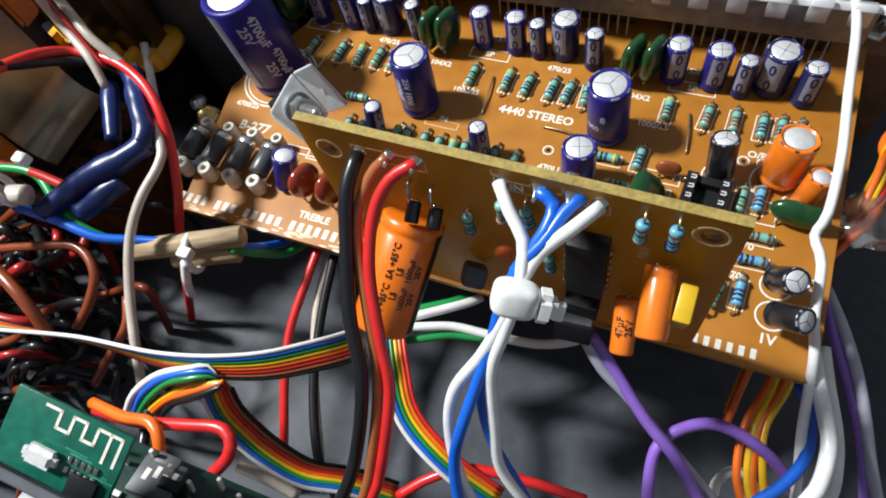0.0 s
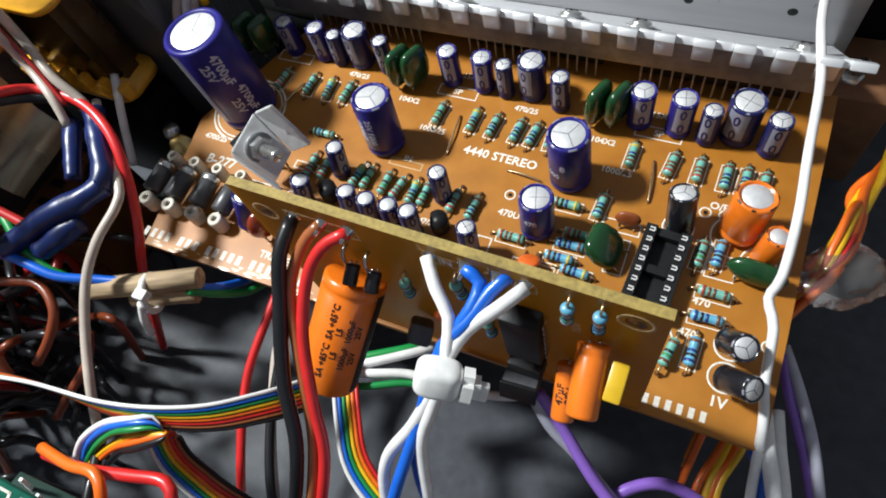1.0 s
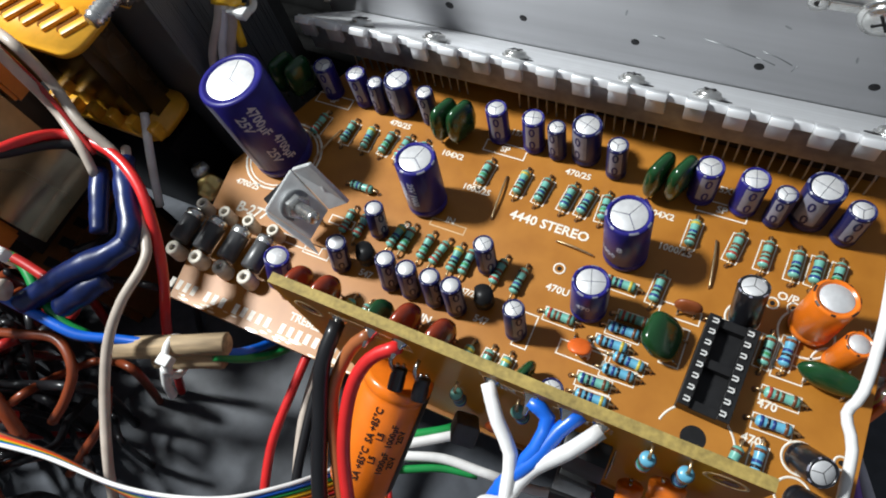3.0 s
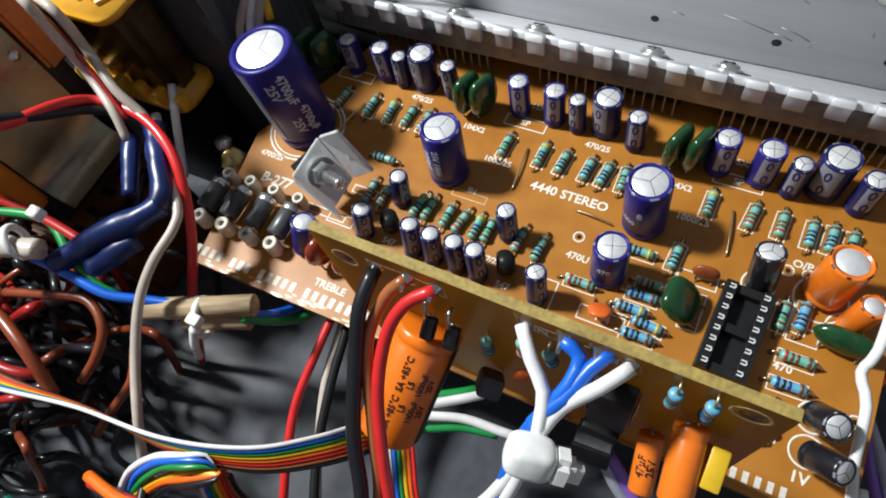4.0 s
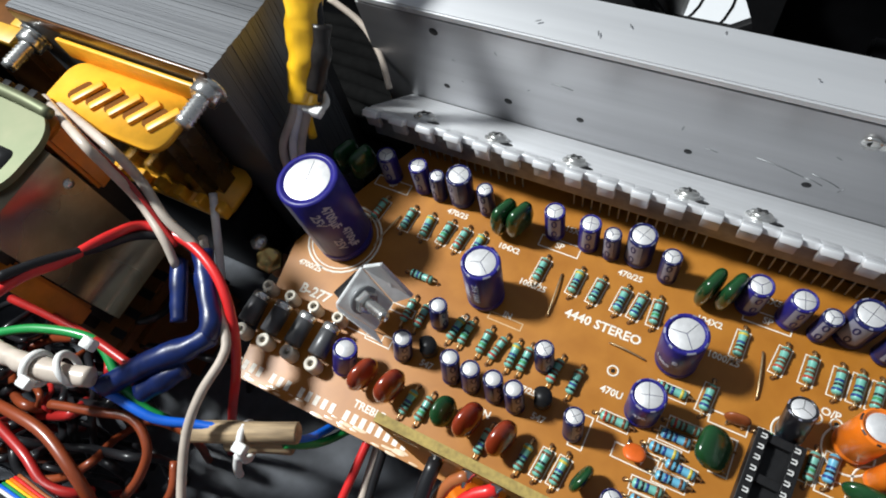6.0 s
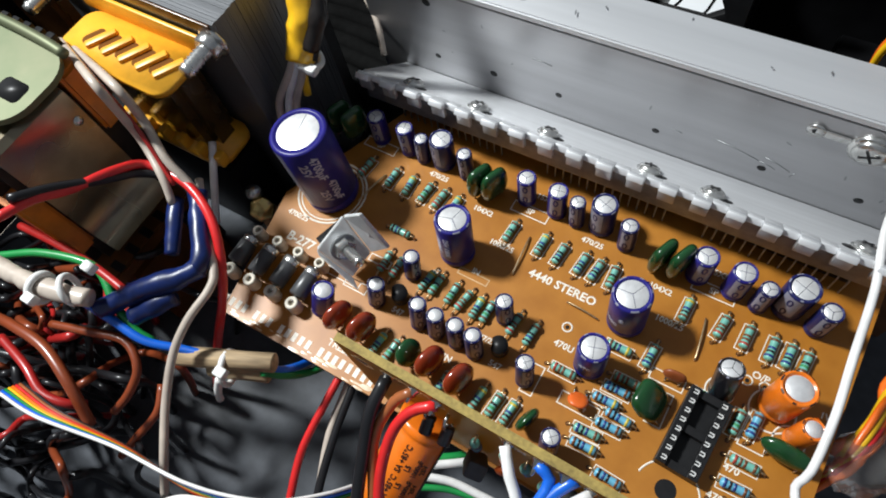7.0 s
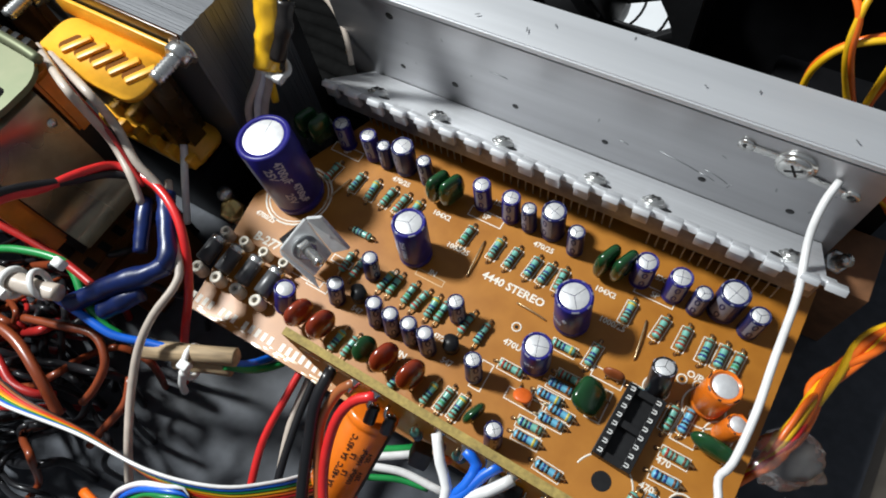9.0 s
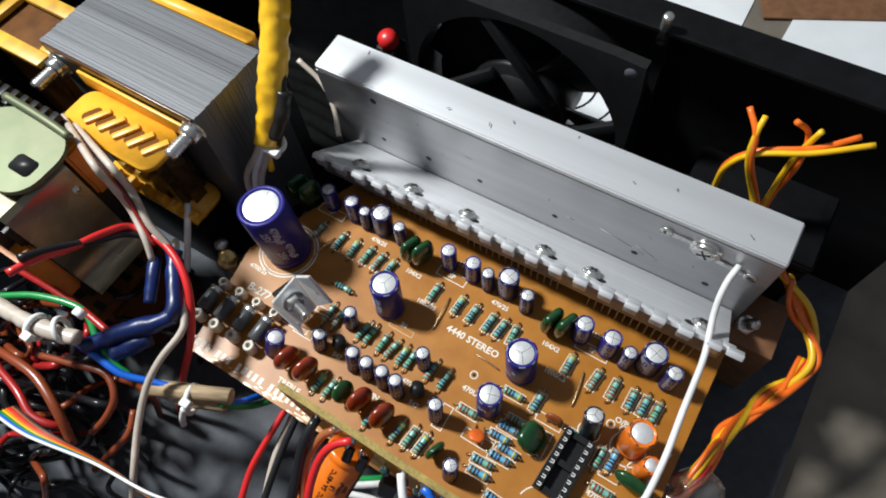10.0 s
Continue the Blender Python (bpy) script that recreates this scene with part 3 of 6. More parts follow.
for x in (-77.8, -68.2, -61.9, -56.0, -51.0, -46.0, -27.1, -17.3, -11.5, -5.0, -0.6, 4.0, 24.4, 33.8, 40.1, 46.3, 50.4, 54.4):
    resistor(x, 19.0 + rng.uniform(-0.2, 0.2), 87 + rng.uniform(-5, 5), code=rng.randrange(5))
for x in (-54.6, -50.5, -40.6, -37.6, -32.3, -28.4, -24.2, -21.0, -13.1, -7.8):
    resistor(x, -5.6 + rng.uniform(-0.4, 0.4), 84 + rng.uniform(-6, 6), code=rng.randrange(5), frame_print=False)
for x, y in ((-38.6, -27.4), (-22.0, -28.2), (-7.5, -26.8), (-3.3, -26.8), (-43.0, -27.6), (-12.0, -27.4)):
    resistor(x, y, 84, code=rng.randrange(5), frame_print=x > -10)
resistor(21.3, 3.4, 86, code=2)
resistor(45.2, -2.2, 86, code=3)
resistor(48.9, -1.0, 86, RESBLUE, code=2)
resistor(-55.9, 4.3, 0, code=4, frame_print=False)
resistor(13.6, 1.6, 0, code=0)
resistor(3.9, -10.6, 0, code=1)
for x, y, mat in ((16.2, -12.4, RESBLUE), (17.6, -8.6, RESBLUE), (18.8, -5.4, RESBODY), (20.6, -14.8, RESBLUE), (19.4, -17.9, RESBLUE), (15.4, -21.6, RESBODY), (16.0, -25.0, RESBLUE), (24.2, -29.0, RESBLUE), (49.9, -10.6, RESBODY), (49.7, -16.6, RESBLUE), (37.0, 0.2, RESBLUE)):
    resistor(x, y, rng.uniform(-3, 3), mat, rng.randrange(5))
resistor(44.2, -26.6, 78, RESBODY, 3, frame_print=False, z=2.2)
resistor(48.6, -24.6, 88, RESBLUE, 2)

# bare wire links
for (x0, y0), (x1, y1) in (((-21.5, 19.8), (-20.5, 7.8)), ((-3.4, 7.1), (5.4, 6.3)), ((29.7, 19.2), (31.2, 8.0)), ((-71.0, 19.0), (-73.5, 8.0))):
    bm = tube(bmesh.new(), spline([(x0, y0, -0.3), (x0, y0, 0.5), ((x0 + x1) / 2, (y0 + y1) / 2, 1.0), (x1, y1, 0.5), (x1, y1, -0.3)], 0.8), 0.28, 6)
    shape("wire_link", bm, COPPER, "bare tinned wire link")

# transistors
for x, y, turn in ((-13.0, -13.6, -70), (-44.0, -13.6, -60)):
    bm = bmesh.new()
    arc = [(2.4 * math.cos(a), 2.4 * math.sin(a)) for a in [math.radians(-50 + 280 * i / 16) for i in range(17)]]
    plate(bm, arc, 2.2, 6.6)
    tr = part("transistor", bm, BLACKPLASTIC, board, "black half-round plastic transistor", Matrix.Translation(P(x, y, 0)) @ pose(0, 0, 0, 0, 0, turn))
    for k in (-1, 0, 1):
        part("leg", tube(bmesh.new(), [Vector((1.27 * k, -0.4, -0.5)), Vector((1.27 * k, -0.4, 2.4))], 0.25, 6), SOLDER, tr)

# rectifier diodes on ceramic beads
for n, x in enumerate((-93.0, -85.4, -77.6, -69.8)):
    m = Matrix.Translation(P(x, -23.2, 4.6)) @ Euler((radians(-90), 0, 0)).to_matrix().to_4x4()
    d = part("diode", lathe([(0, -4.6), (2.2, -4.6), (2.5, -4.3), (2.5, 4.3), (2.2, 4.6), (0, 4.6)], 18), DIODE, board, "black barrel rectifier diode", m)
    part("cathode_band", lathe([(2.5, 2.5), (2.54, 2.55), (2.54, 4.1), (2.5, 4.15)], 18), STEEL, d)
    for s in (-1, 1):
        lead = tube(bmesh.new(), spline([Vector((0, 0, 4.4 * s)), Vector((0, 0, 5.8 * s)), Vector((0, 0.3, 6.6 * s)), Vector((0, 2.4, 6.9 * s)), Vector((0, 4.8, 6.9 * s))], 1.0), 0.6, 8)
        part("lead", lead, SOLDER, d)
    for y, s in ((-30.1, 1), (-16.3, 0.85)):
        bm = lathe([(0.8, 0), (1.8 * s, 0), (1.95 * s, 0.3), (1.95 * s, 4.8), (1.75 * s, 5.2), (0.9, 5.2), (0.8, 4.8), (0.8, 0)], 18)
        part("ceramic_bead", bm, CERAMICBEAD, board, "off-white ceramic bead", Matrix.Translation(P(x, y, 0.05)))

# regulator with its bent cooling plate
def slab4(corners, t):
    """A plate of thickness t mm on four corners (mm over the board)."""
    c = [Vector(p) for p in corners]
    n = (c[1] - c[0]).cross(c[3] - c[0]).normalized() * t
    bm = bmesh.new()
    lo = [bm.verts.new(P(*p)) for p in c]
    hi = [bm.verts.new(P(*(p - n))) for p in c]
    bm.faces.new(lo)
    bm.faces.new(hi[::-1])
    for k in range(4):
        bm.faces.new((lo[(k + 1) % 4], lo[k], hi[k], hi[(k + 1) % 4]))
    bmesh.ops.recalc_face_normals(bm, faces=bm.faces[:])
    bmesh.ops.bevel(bm, geom=bm.edges[:], offset=0.2 * MM, segments=2, affect="EDGES")
    return bm


TP, RE, LE, FT = Vector((-64, -5.6, 19.5)), Vector((-56, -8, 9.4)), Vector((-66.2, -16, 16.6)), Vector((-57.8, -15.8, 6.6))
reg = part("cooling_plate", slab4((LE, FT, RE, TP), 1.3), PLATEGREY, board, "leaning grey aluminium channel used as a cooling plate")
part("flange", slab4((TP, RE, Vector((-52.3, -4.6, 9.2)), Vector((-58.8, -4.0, 22.0))), 1.2), PLATEGREY, reg)
part("flange", slab4((Vector((-65.2, -17.0, 15.6)), Vector((-54.4, -18.1, 5.2)), FT, LE), 0.9), PLATEGREY, reg)
nrm = (FT - LE).cross(TP - LE).normalized()
hub = (LE + FT + RE + TP) / 4 + (LE - FT) * 0.10 + nrm * 0.2
AX = along(hub, hub + nrm + Vector((0.62, -0.1, -0.12)))
part("washer", lathe([(1.7, 0), (3.9, 0), (3.9, 0.4), (1.7, 0.4)], 20), ALUDARK, reg, "", AX)
part("nut", lathe([(1.7, 0.4), (3.0, 0.4), (3.1, 0.7), (3.1, 2.4), (2.8, 2.7), (1.7, 2.7)], 6), STEEL, reg, "steel hexagon nut", AX, smooth=False)
part("bolt", lathe([(0, -1)] + [(1.35 + 0.3 * (k % 2), 0.5 + 0.5 * k) for k in range(18)] + [(1.2, 9.7), (0, 9.7)], 14), STEEL, reg, "threaded steel bolt end", AX)
part("regulator", box(bmesh.new(), (0, 0, -3.9), (8.0, 7, 4.2), 0.3), BLACKPLASTIC, reg, "", AX)
for k in (-1, 0, 1):
    part("leg", tube(bmesh.new(), spline([hub - nrm * 3.6 + Vector((2.54 * k, 1, -2)), Vector((-63 + 2.54 * k, -8.5, 3)), Vector((-63 + 2.54 * k, -9, -0.4))], 1.5), 0.4, 6), SOLDER, reg, "", TM)
outline(-72, -16.6, -57.6, -14.6)

# sixteen-pin socket
sock = new("chip_socket")
sock.parent = board
sock.matrix_basis = Matrix.Translation(P(37.2, -10.0, 0)) @ pose(0, 0, 0, 0, 0, -3)
bm = bmesh.new()
for s in (-1, 1):
    box(bm, (s * 3.85, 0, 2.4), (2.5, 20.6, 4.0), 0.15)
for y in (-9.3, 0.0, 9.3):
    box(bm, (0, y, 2.0), (5.3, 2.0, 3.0), 0.12)
sock_body = part("socket_frame", bm, BLACKPLASTIC, sock, "black plastic chip socket frame", smooth=False)
part("socket_bottom", box(bmesh.new(), (0, 0, 0.9), (5.2, 18.0, 0.8)), BLACKPLASTIC, sock)
first = None
for s in (-1, 1):
    for k in range(8):
        m = Matrix.Translation((s * 3.5 * MM, (-8.89 + 2.54 * k) * MM, 4.4 * MM))
        if first is None:
            b = box(bmesh.new(), (-0.1, 0.38, 0.12), (1.15, 0.32, 0.3))
            box(b, (-0.1, -0.38, 0.12), (1.15, 0.32, 0.3))
            box(b, (0.45, 0, 0.08), (0.3, 0.5, 0.25))
            first = part("contact", b, TIN, sock, "bright tin contact", m, smooth=False)
            well = part("contact_well", box(bmesh.new(), (0, 0, 0.02), (1.7, 1.5, 0.06)), BLACKPANEL, sock, "", m, smooth=False)
        else:
            again("contact", first, sock, m)
            again("contact_well", well, sock, m)
tagged(sock, "empty black sixteen-pin chip socket")

# ---- the upright circuit board ----
upright = empty("upright_circuit_board", "yellow-brown circuit board standing on its edge with wires soldered on", "circuit board")
FY = -39.4  # its front face
bm = plate(bmesh.new(), [(-31.5, 0), (41.6, 0), (41.3, 52.8), (-31.2, 54.4)], 0, 1.7, Matrix.Translation(P(0, FY + 1.7, -0.5)) @ pose(0, 0, 0, 90))
part("board", bm, DBMAT, upright, smooth=False)
bm = plate(bmesh.new(), [(-31.2, 54.42), (41.3, 52.82), (41.3, 52.9), (-31.2, 54.5)], 0.02, 1.68, Matrix.Translation(P(0, FY + 1.7, -0.5)) @ pose(0, 0, 0, 90))
part("cut_edge", bm, DBEDGE, upright, "rough pale cut edge", smooth=False)
FACE = pose(0, 0, 0, 90)  # x right, y up the board, z towards its front


def face(x, z, off=0.0):
    return Matrix.Translation(P(x, FY - off, z)) @ FACE


def face_text(text, x, z, size, mat=None, turn=0):
    return written(text, size, mat or SILKDIM, upright, face(x, z, 0.03) @ pose(0, 0, 0, 0, 0, turn))


def face_outline(x0, z0, x1, z1, w=0.3):
    bm = bmesh.new()
    cx, cz, a, b = (x0 + x1) / 2, (z0 + z1) / 2, x1 - x0, z1 - z0
    for c, s in (((0, b / 2), (a + w, w)), ((0, -b / 2), (a + w, w)), ((a / 2, 0), (w, b - w)), ((-a / 2, 0), (w, b - w))):
        box(bm, (*c, 0), (*s, 0.05))
    return part("printed_outline", bm, SILKDIM, upright, m=face(cx, cz, 0.02), smooth=False)


face_text("IN", 7.6, 48.4, 1.7, SILK)
face_text("IN", 18.0, 48.0, 1.7, SILK)
face_text("L", 4.0, 51.4, 1.4)
face_text("R", 10.6, 51.0, 1.4)
face_text("L", 15.2, 50.8, 1.4)
face_text("G", 20.6, 50.6, 1.4)
face_outline(4.0, 47.2, 12.0, 49.8)
face_outline(14.2, 46.8, 22.2, 49.4)
face_outline(-21.5, 46.6, -8.0, 50.0)
face_text("V", -9.6, 48.2, 1.5)
face_text("100V", 28.4, 37.4, 1.6, turn=90)
for x, z, r in ((-26.5, 47.0, 2.6), (36.8, 47.4, 2.8)):
    part("printed_ring", lathe([(r - 0.5, 0), (r - 0.5, 0.05), (r, 0.05), (r, 0)], 26), SILKDIM, upright, m=face(x, z))
    part("drill_hole", lathe([(0, 0.03), (r - 1.2, 0.03), (r - 1.2, 0)], 20), TAPEBROWN, upright, m=face(x, z))
for x, z in ((-20.1, 48.7), (-14.1, 49.7), (-9.3, 49.8), (5.3, 49.6), (11.1, 50.0), (16.2, 49.8), (20.7, 49.7)):
    bm = lathe([(1.3, 0), (0.9, 0.5), (0.45, 1.5), (0.3, 2.6), (0, 2.8)], 12)
    part("solder_joint", bm, SOLDER, upright, "shiny solder joint with bare wire strands", m=face(x, z))


def standing(x, z, mat, code, r=1.0, length=6.6):
    """A resistor standing out from the upright board, its lead folded back."""
    m = Matrix.Translation(P(x, FY - 1.5, z)) @ Matrix.Scale(0.9, 4) @ pose(0, 0, 0, rng.uniform(-5, 2), rng.uniform(-4, 4), 180)
    return resistor(0, 0, 0, mat, code, upright, m, frame_print=False)


for n, (x, z) in enumerate(((5.1, 41.9), (9.6, 42.4), (27.3, 46.6), (32.0, 46.9))):
    standing(x, z, RESBLUE if n > 1 else RESBODY, n + 1)
standing(-1.7, 34.6, RESBODY, 2)
standing(13.0, 27.0, RESBODY, 2)


def out(x, z, d, r, sleeve, label, droop=0.0, side=0.0, **kw):
    """A capacitor that sticks out of the upright board."""
    return capacitor((x, FY - 1.2, z), (x + side, FY - 1.2 - d, z - droop), r, sleeve, upright, label=label, **kw)


orange = capacitor((-13.4, FY - 1.2, 31.0), (-16.6, FY - 19.2, 16.2), 6.1, ORANGECAP, upright, label="large orange 1000 microfarad electrolytic capacitor", cross=0, stripe=False, aim=(0.1, -0.3, 1),
                   ink=[("SA +85°C  SA +85°C", 1.3, 11.6, -4, -1), ("L5       L5", 1.25, 11.6, -20, -1), ("1000µF  1000µF", 1.2, 11.6, -38, -1), ("25V      25V", 1.25, 11.6, -54, -1)])
part("sleeve_band", lathe([(6.12, 1.4), (6.16, 1.5), (6.16, 22.3), (6.12, 22.5)], 10, a0=-1.75, a1=-1.28), BLACKINK, orange, "black polarity band")
out(31.6, 36.6, 10.8, 2.6, ORANGECAP, "orange-sleeved electrolytic capacitor", 4.6, 1.2, cross=0, stripe=False)
small = out(27.6, 20.8, 9.0, 2.2, ORANGECAP, "small orange 47 microfarad electrolytic capacitor", 5.6, 1.4, cross=0, stripe=False, aim=(0, -0.3, 1),
            ink=[("47µF", 1.4, 5.5, 22, -1), ("25V", 1.4, 5.5, -24, -1)])
part("box_capacitor", box(bmesh.new(), (0, 0, 0), (2.8, 6.4, 7.4), 0.4), material("yellow_box", (0.72, 0.45, 0.02), 0.35, 0, 0.1, 300, 0.05), upright, "yellow box film capacitor", Matrix.Translation(P(36.4, FY - 5.0, 32.0)) @ pose(0, 0, 0, 14))
for x, z in ((-11.8, 38.6), (-7.6, 38.2)):
    out(x, z - 1.0, 3.6, 1.35, BLACKCAP, "tiny black electrolytic capacitor", 1.6, 0.3, cross=0, stripe=False)
    bm = tube(bmesh.new(), spline([(x, FY + 0.5, z + 4.6), (x, FY - 1.6, z + 4.8), (x + 0.2, FY - 2.4, z + 3.4), (x, FY - 2.6, z + 1.0)], 0.8), 0.35, 6)
    shape("component_lead", bm, SOLDER, "bright bent lead", upright)
chip = part("amplifier_chip", box(bmesh.new(), (0, 0, 1.9), (6.6, 19.2, 3.4), 0.25), BLACKPLASTIC, upright, "black chip with a row of bent pins", face(19.8, 31.0))
pin0 = None
for s in (-1, 1):
    for k in range(7):
        m = Matrix.Translation((s * 3.8 * MM, (-7.6 + 2.54 * k) * MM, 1.9 * MM))
        if pin0 is None:
            b = box(bmesh.new(), (0, 0, -0.6), (0.35, 1.1, 2.2), 0.1)
            pin0 = part("pin", b, SOLDER, chip, "", m, smooth=False)
        else:
            again("pin", pin0, chip, m)
plug = part("plug", box(bmesh.new(), (0, 0, 0), (7.0, 6.4, 4.6), 0.5), GREYPLASTIC, upright, "dark grey plastic plug", Matrix.Translation(P(18.9, FY - 4.6, 9.2)) @ pose(0, 0, 0, -22, 0, 4))
part("plug_rim", box(bmesh.new(), (0, -3.0, 0), (7.4, 0.8, 5.0), 0.2), BLACKPLASTIC, plug)
part("header", box(bmesh.new(), (0, 0, 0), (6.8, 4, 5), 0.4), BLACKPLASTIC, upright, "black pin header", Matrix.Translation(P(19.4, FY - 2.0, 13.6)))
part("transistor", box(bmesh.new(), (0, 0, 0), (4.8, 4.6, 6.0), 0.9), GREYPLASTIC, upright, "grey plastic transistor", Matrix.Translation(P(-2.4, FY - 3.6, 16.4)) @ pose(0, 0, 0, 35, 20, 10))
part("disc_capacitor", lathe([(0, -0.7), (1.6, -0.6), (2.1, 0), (1.6, 0.6), (0, 0.7)], 16), ORANGECER, upright, "orange disc capacitor", Matrix.Translation(P(5.0, FY - 2.6, 29.2)) @ pose(0, 0, 0, 80, 0, 20))

# ---- the heatsink ----
sink = empty("heatsink", "brushed aluminium angle heatsink with a toothed clamping bar", "heatsink")
sink.matrix_basis = Matrix.Translation((0, 0, TOP * MM)) @ pose(0, 0, 0, 0, 0, 1.1)


def profile(points, x0, x1):
    """A section of (y, z) in mm drawn out along x."""
    bm = bmesh.new()
    a = [bm.verts.new((x0 * MM, y * MM, z * MM)) for y, z in points]
    b = [bm.verts.new((x1 * MM, y * MM, z * MM)) for y, z in points]
    bm.faces.new(a)
    bm.faces.new(b[::-1])
    for i in range(len(points)):
        j = (i + 1) % len(points)
        bm.faces.new((a[j], a[i], b[i], b[j]))
    bmesh.ops.recalc_face_normals(bm, faces=bm.faces[:])
    return bm


def bevelled(bm, w):
    bmesh.ops.bevel(bm, geom=[e for e in bm.edges if len(e.link_faces) == 2 and e.calc_face_angle(0) > 0.8], offset=w * MM, segments=2, affect="EDGES")
    return bm


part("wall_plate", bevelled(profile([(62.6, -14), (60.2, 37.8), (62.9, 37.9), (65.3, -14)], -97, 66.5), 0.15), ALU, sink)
# flange tone lifted for the bright reflection on its upper face
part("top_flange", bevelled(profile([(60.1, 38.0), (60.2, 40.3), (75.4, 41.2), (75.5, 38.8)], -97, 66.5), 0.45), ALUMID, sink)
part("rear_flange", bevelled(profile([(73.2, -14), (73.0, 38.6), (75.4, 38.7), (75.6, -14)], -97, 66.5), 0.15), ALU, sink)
BARM = Matrix.Translation(Vector((0, 38.2, 21.6)) * MM) @ pose(0, 0, 0, -math.degrees(math.atan2(20.0, 23.4)))
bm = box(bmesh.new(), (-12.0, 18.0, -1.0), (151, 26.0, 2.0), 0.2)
# bar paler than the wall: the light on it is in the colour
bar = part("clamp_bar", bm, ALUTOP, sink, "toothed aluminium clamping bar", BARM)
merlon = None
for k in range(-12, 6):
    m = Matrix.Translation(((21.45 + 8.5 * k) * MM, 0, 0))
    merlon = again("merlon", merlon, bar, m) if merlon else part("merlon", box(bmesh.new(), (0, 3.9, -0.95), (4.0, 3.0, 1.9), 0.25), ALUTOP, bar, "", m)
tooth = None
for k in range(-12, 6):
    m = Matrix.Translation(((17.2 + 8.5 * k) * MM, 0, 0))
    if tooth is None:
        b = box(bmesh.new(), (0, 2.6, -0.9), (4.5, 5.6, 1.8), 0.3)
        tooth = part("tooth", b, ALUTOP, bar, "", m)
        # a tone darker than its tooth: shade put into the colour
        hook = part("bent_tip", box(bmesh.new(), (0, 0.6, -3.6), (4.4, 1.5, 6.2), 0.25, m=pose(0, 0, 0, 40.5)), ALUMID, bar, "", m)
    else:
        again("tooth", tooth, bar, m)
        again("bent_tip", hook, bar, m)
part("end_tongue", box(bmesh.new(), (66.0, 2.2, -1.0), (5.0, 3.4, 2.0), 0.3), ALUTOP, bar)
# lip painted dark for the shade under the teeth
part("front_lip", bevelled(profile([(40.4, 7.6), (40.4, 19.4), (42.4, 17.6), (42.4, 7.6)], -87.5, 63.5), 0.15), ALUDARK, sink, "vertical face under the teeth, darkened for shade")


def cross_screw(parent, m, r=3.2, label="bright cross-head screw"):
    prof = [(r, 0), (r, 0.9), (r * 0.93, 1.25), (r * 0.7, 1.55), (r * 0.4, 1.7), (0, 1.75)]
    s = part("screw", lathe(prof, 22), STEEL, parent, label, m)
    bm = bmesh.new()
    box(bm, (0, 0, 1.58), (r * 1.15, 0.6, 0.5))
    box(bm, (0, 0, 1.58), (0.6, r * 1.15, 0.5))
    part("cross_slot", bm, BLACKPLASTIC, s, smooth=False)
    part("washer", lathe([(r * 0.9, 0), (r * 1.25, 0.02), (r * 1.25, 0.35), (r * 0.9, 0.4)], 22), STEEL, s)
    return s


for x in (-71.4, -49.4, -27.2, 1.8, 18.8, 55.0):
    cross_screw(bar, Matrix.Translation((x * MM, 8.4 * MM, 0)) @ pose(0, 0, 0, 0, 0, rng.uniform(0, 90)), 2.7)
    part("slot_hole", plate(bmesh.new(), [(1.9 * math.cos(k * 0.45), 1.5 * math.sin(k * 0.45)) for k in range(14)], 0.0, 0.05), BLACKPLASTIC, bar, "", Matrix.Translation(((x + (3.4 if x < 50 else -3.4)) * MM, 6.6 * MM, 0)))
WALLM = Matrix.Translation(Vector((0, 62.6, -14)) * MM) @ pose(0, 0, 0, 90 + 2.66)
for x, z, r in ((-53.5, 11.2, 1.1), (-31.8, 11.6, 0.95), (-2.0, 10.6, 0.95), (27.4, 10.2, 1.05), (51.6, 10.6, 1.05), (-73.5, 33.2, 1.2), (-73.5, 10.6, 0.9)):
    part("drill_hole", lathe([(0, 0.04), (r, 0.04), (r * 1.15, 0)], 16), BLACKPLASTIC, sink, "", WALLM @ Matrix.Translation((x * MM, (z + 14) * MM, 0)))
for k, (x0, z0, x1, z1) in enumerate(((14, 16, 26, 13.0), (26, 13, 30.5, 11.6), (27, 15.4, 34, 12.6), (34.4, 10.6, 35.2, 12.8), (2, 14, 5, 13.6), (-40, 24, -34, 23.6))):
    scratch = tube(bmesh.new(), [Vector((x0, z0 + 14, 0.02)), Vector(((x0 + x1) / 2, (z0 + z1) / 2 + 14.3, 0.03)), Vector((x1, z1 + 14, 0.02))], 0.12, 4)
    part("scratch", scratch, ALUDARK, sink, "dark scratch mark", WALLM)
for k in range(9):
    dent = lathe([(0, 0.03), (rng.uniform(0.1, 0.3), 0.02), (0.34, 0)], 7)
    part("dent", dent, ALUDARK, sink, "", Matrix.Translation(Vector((rng.uniform(-90, 64), rng.uniform(61.5, 74), 41.3)) * MM) @ pose(0, 0, 0, 3.4, 0, rng.uniform(0, 180)) @ Matrix.Diagonal((rng.uniform(0.6, 3.0), 0.7, 1, 1)))
for k in range(10):
    dent = lathe([(0, 0.03), (rng.uniform(0.15, 0.45), 0.02), (0.5, 0)], 7)
    part("dent", dent, ALUDARK, sink, "", WALLM @ Matrix.Translation((rng.uniform(-80, 60) * MM, rng.uniform(18, 48) * MM, 0)) @ pose(0, 0, 0, 0, 0, rng.uniform(0, 180)) @ Matrix.Diagonal((rng.uniform(0.6, 2.5), 0.6, 1, 1)))
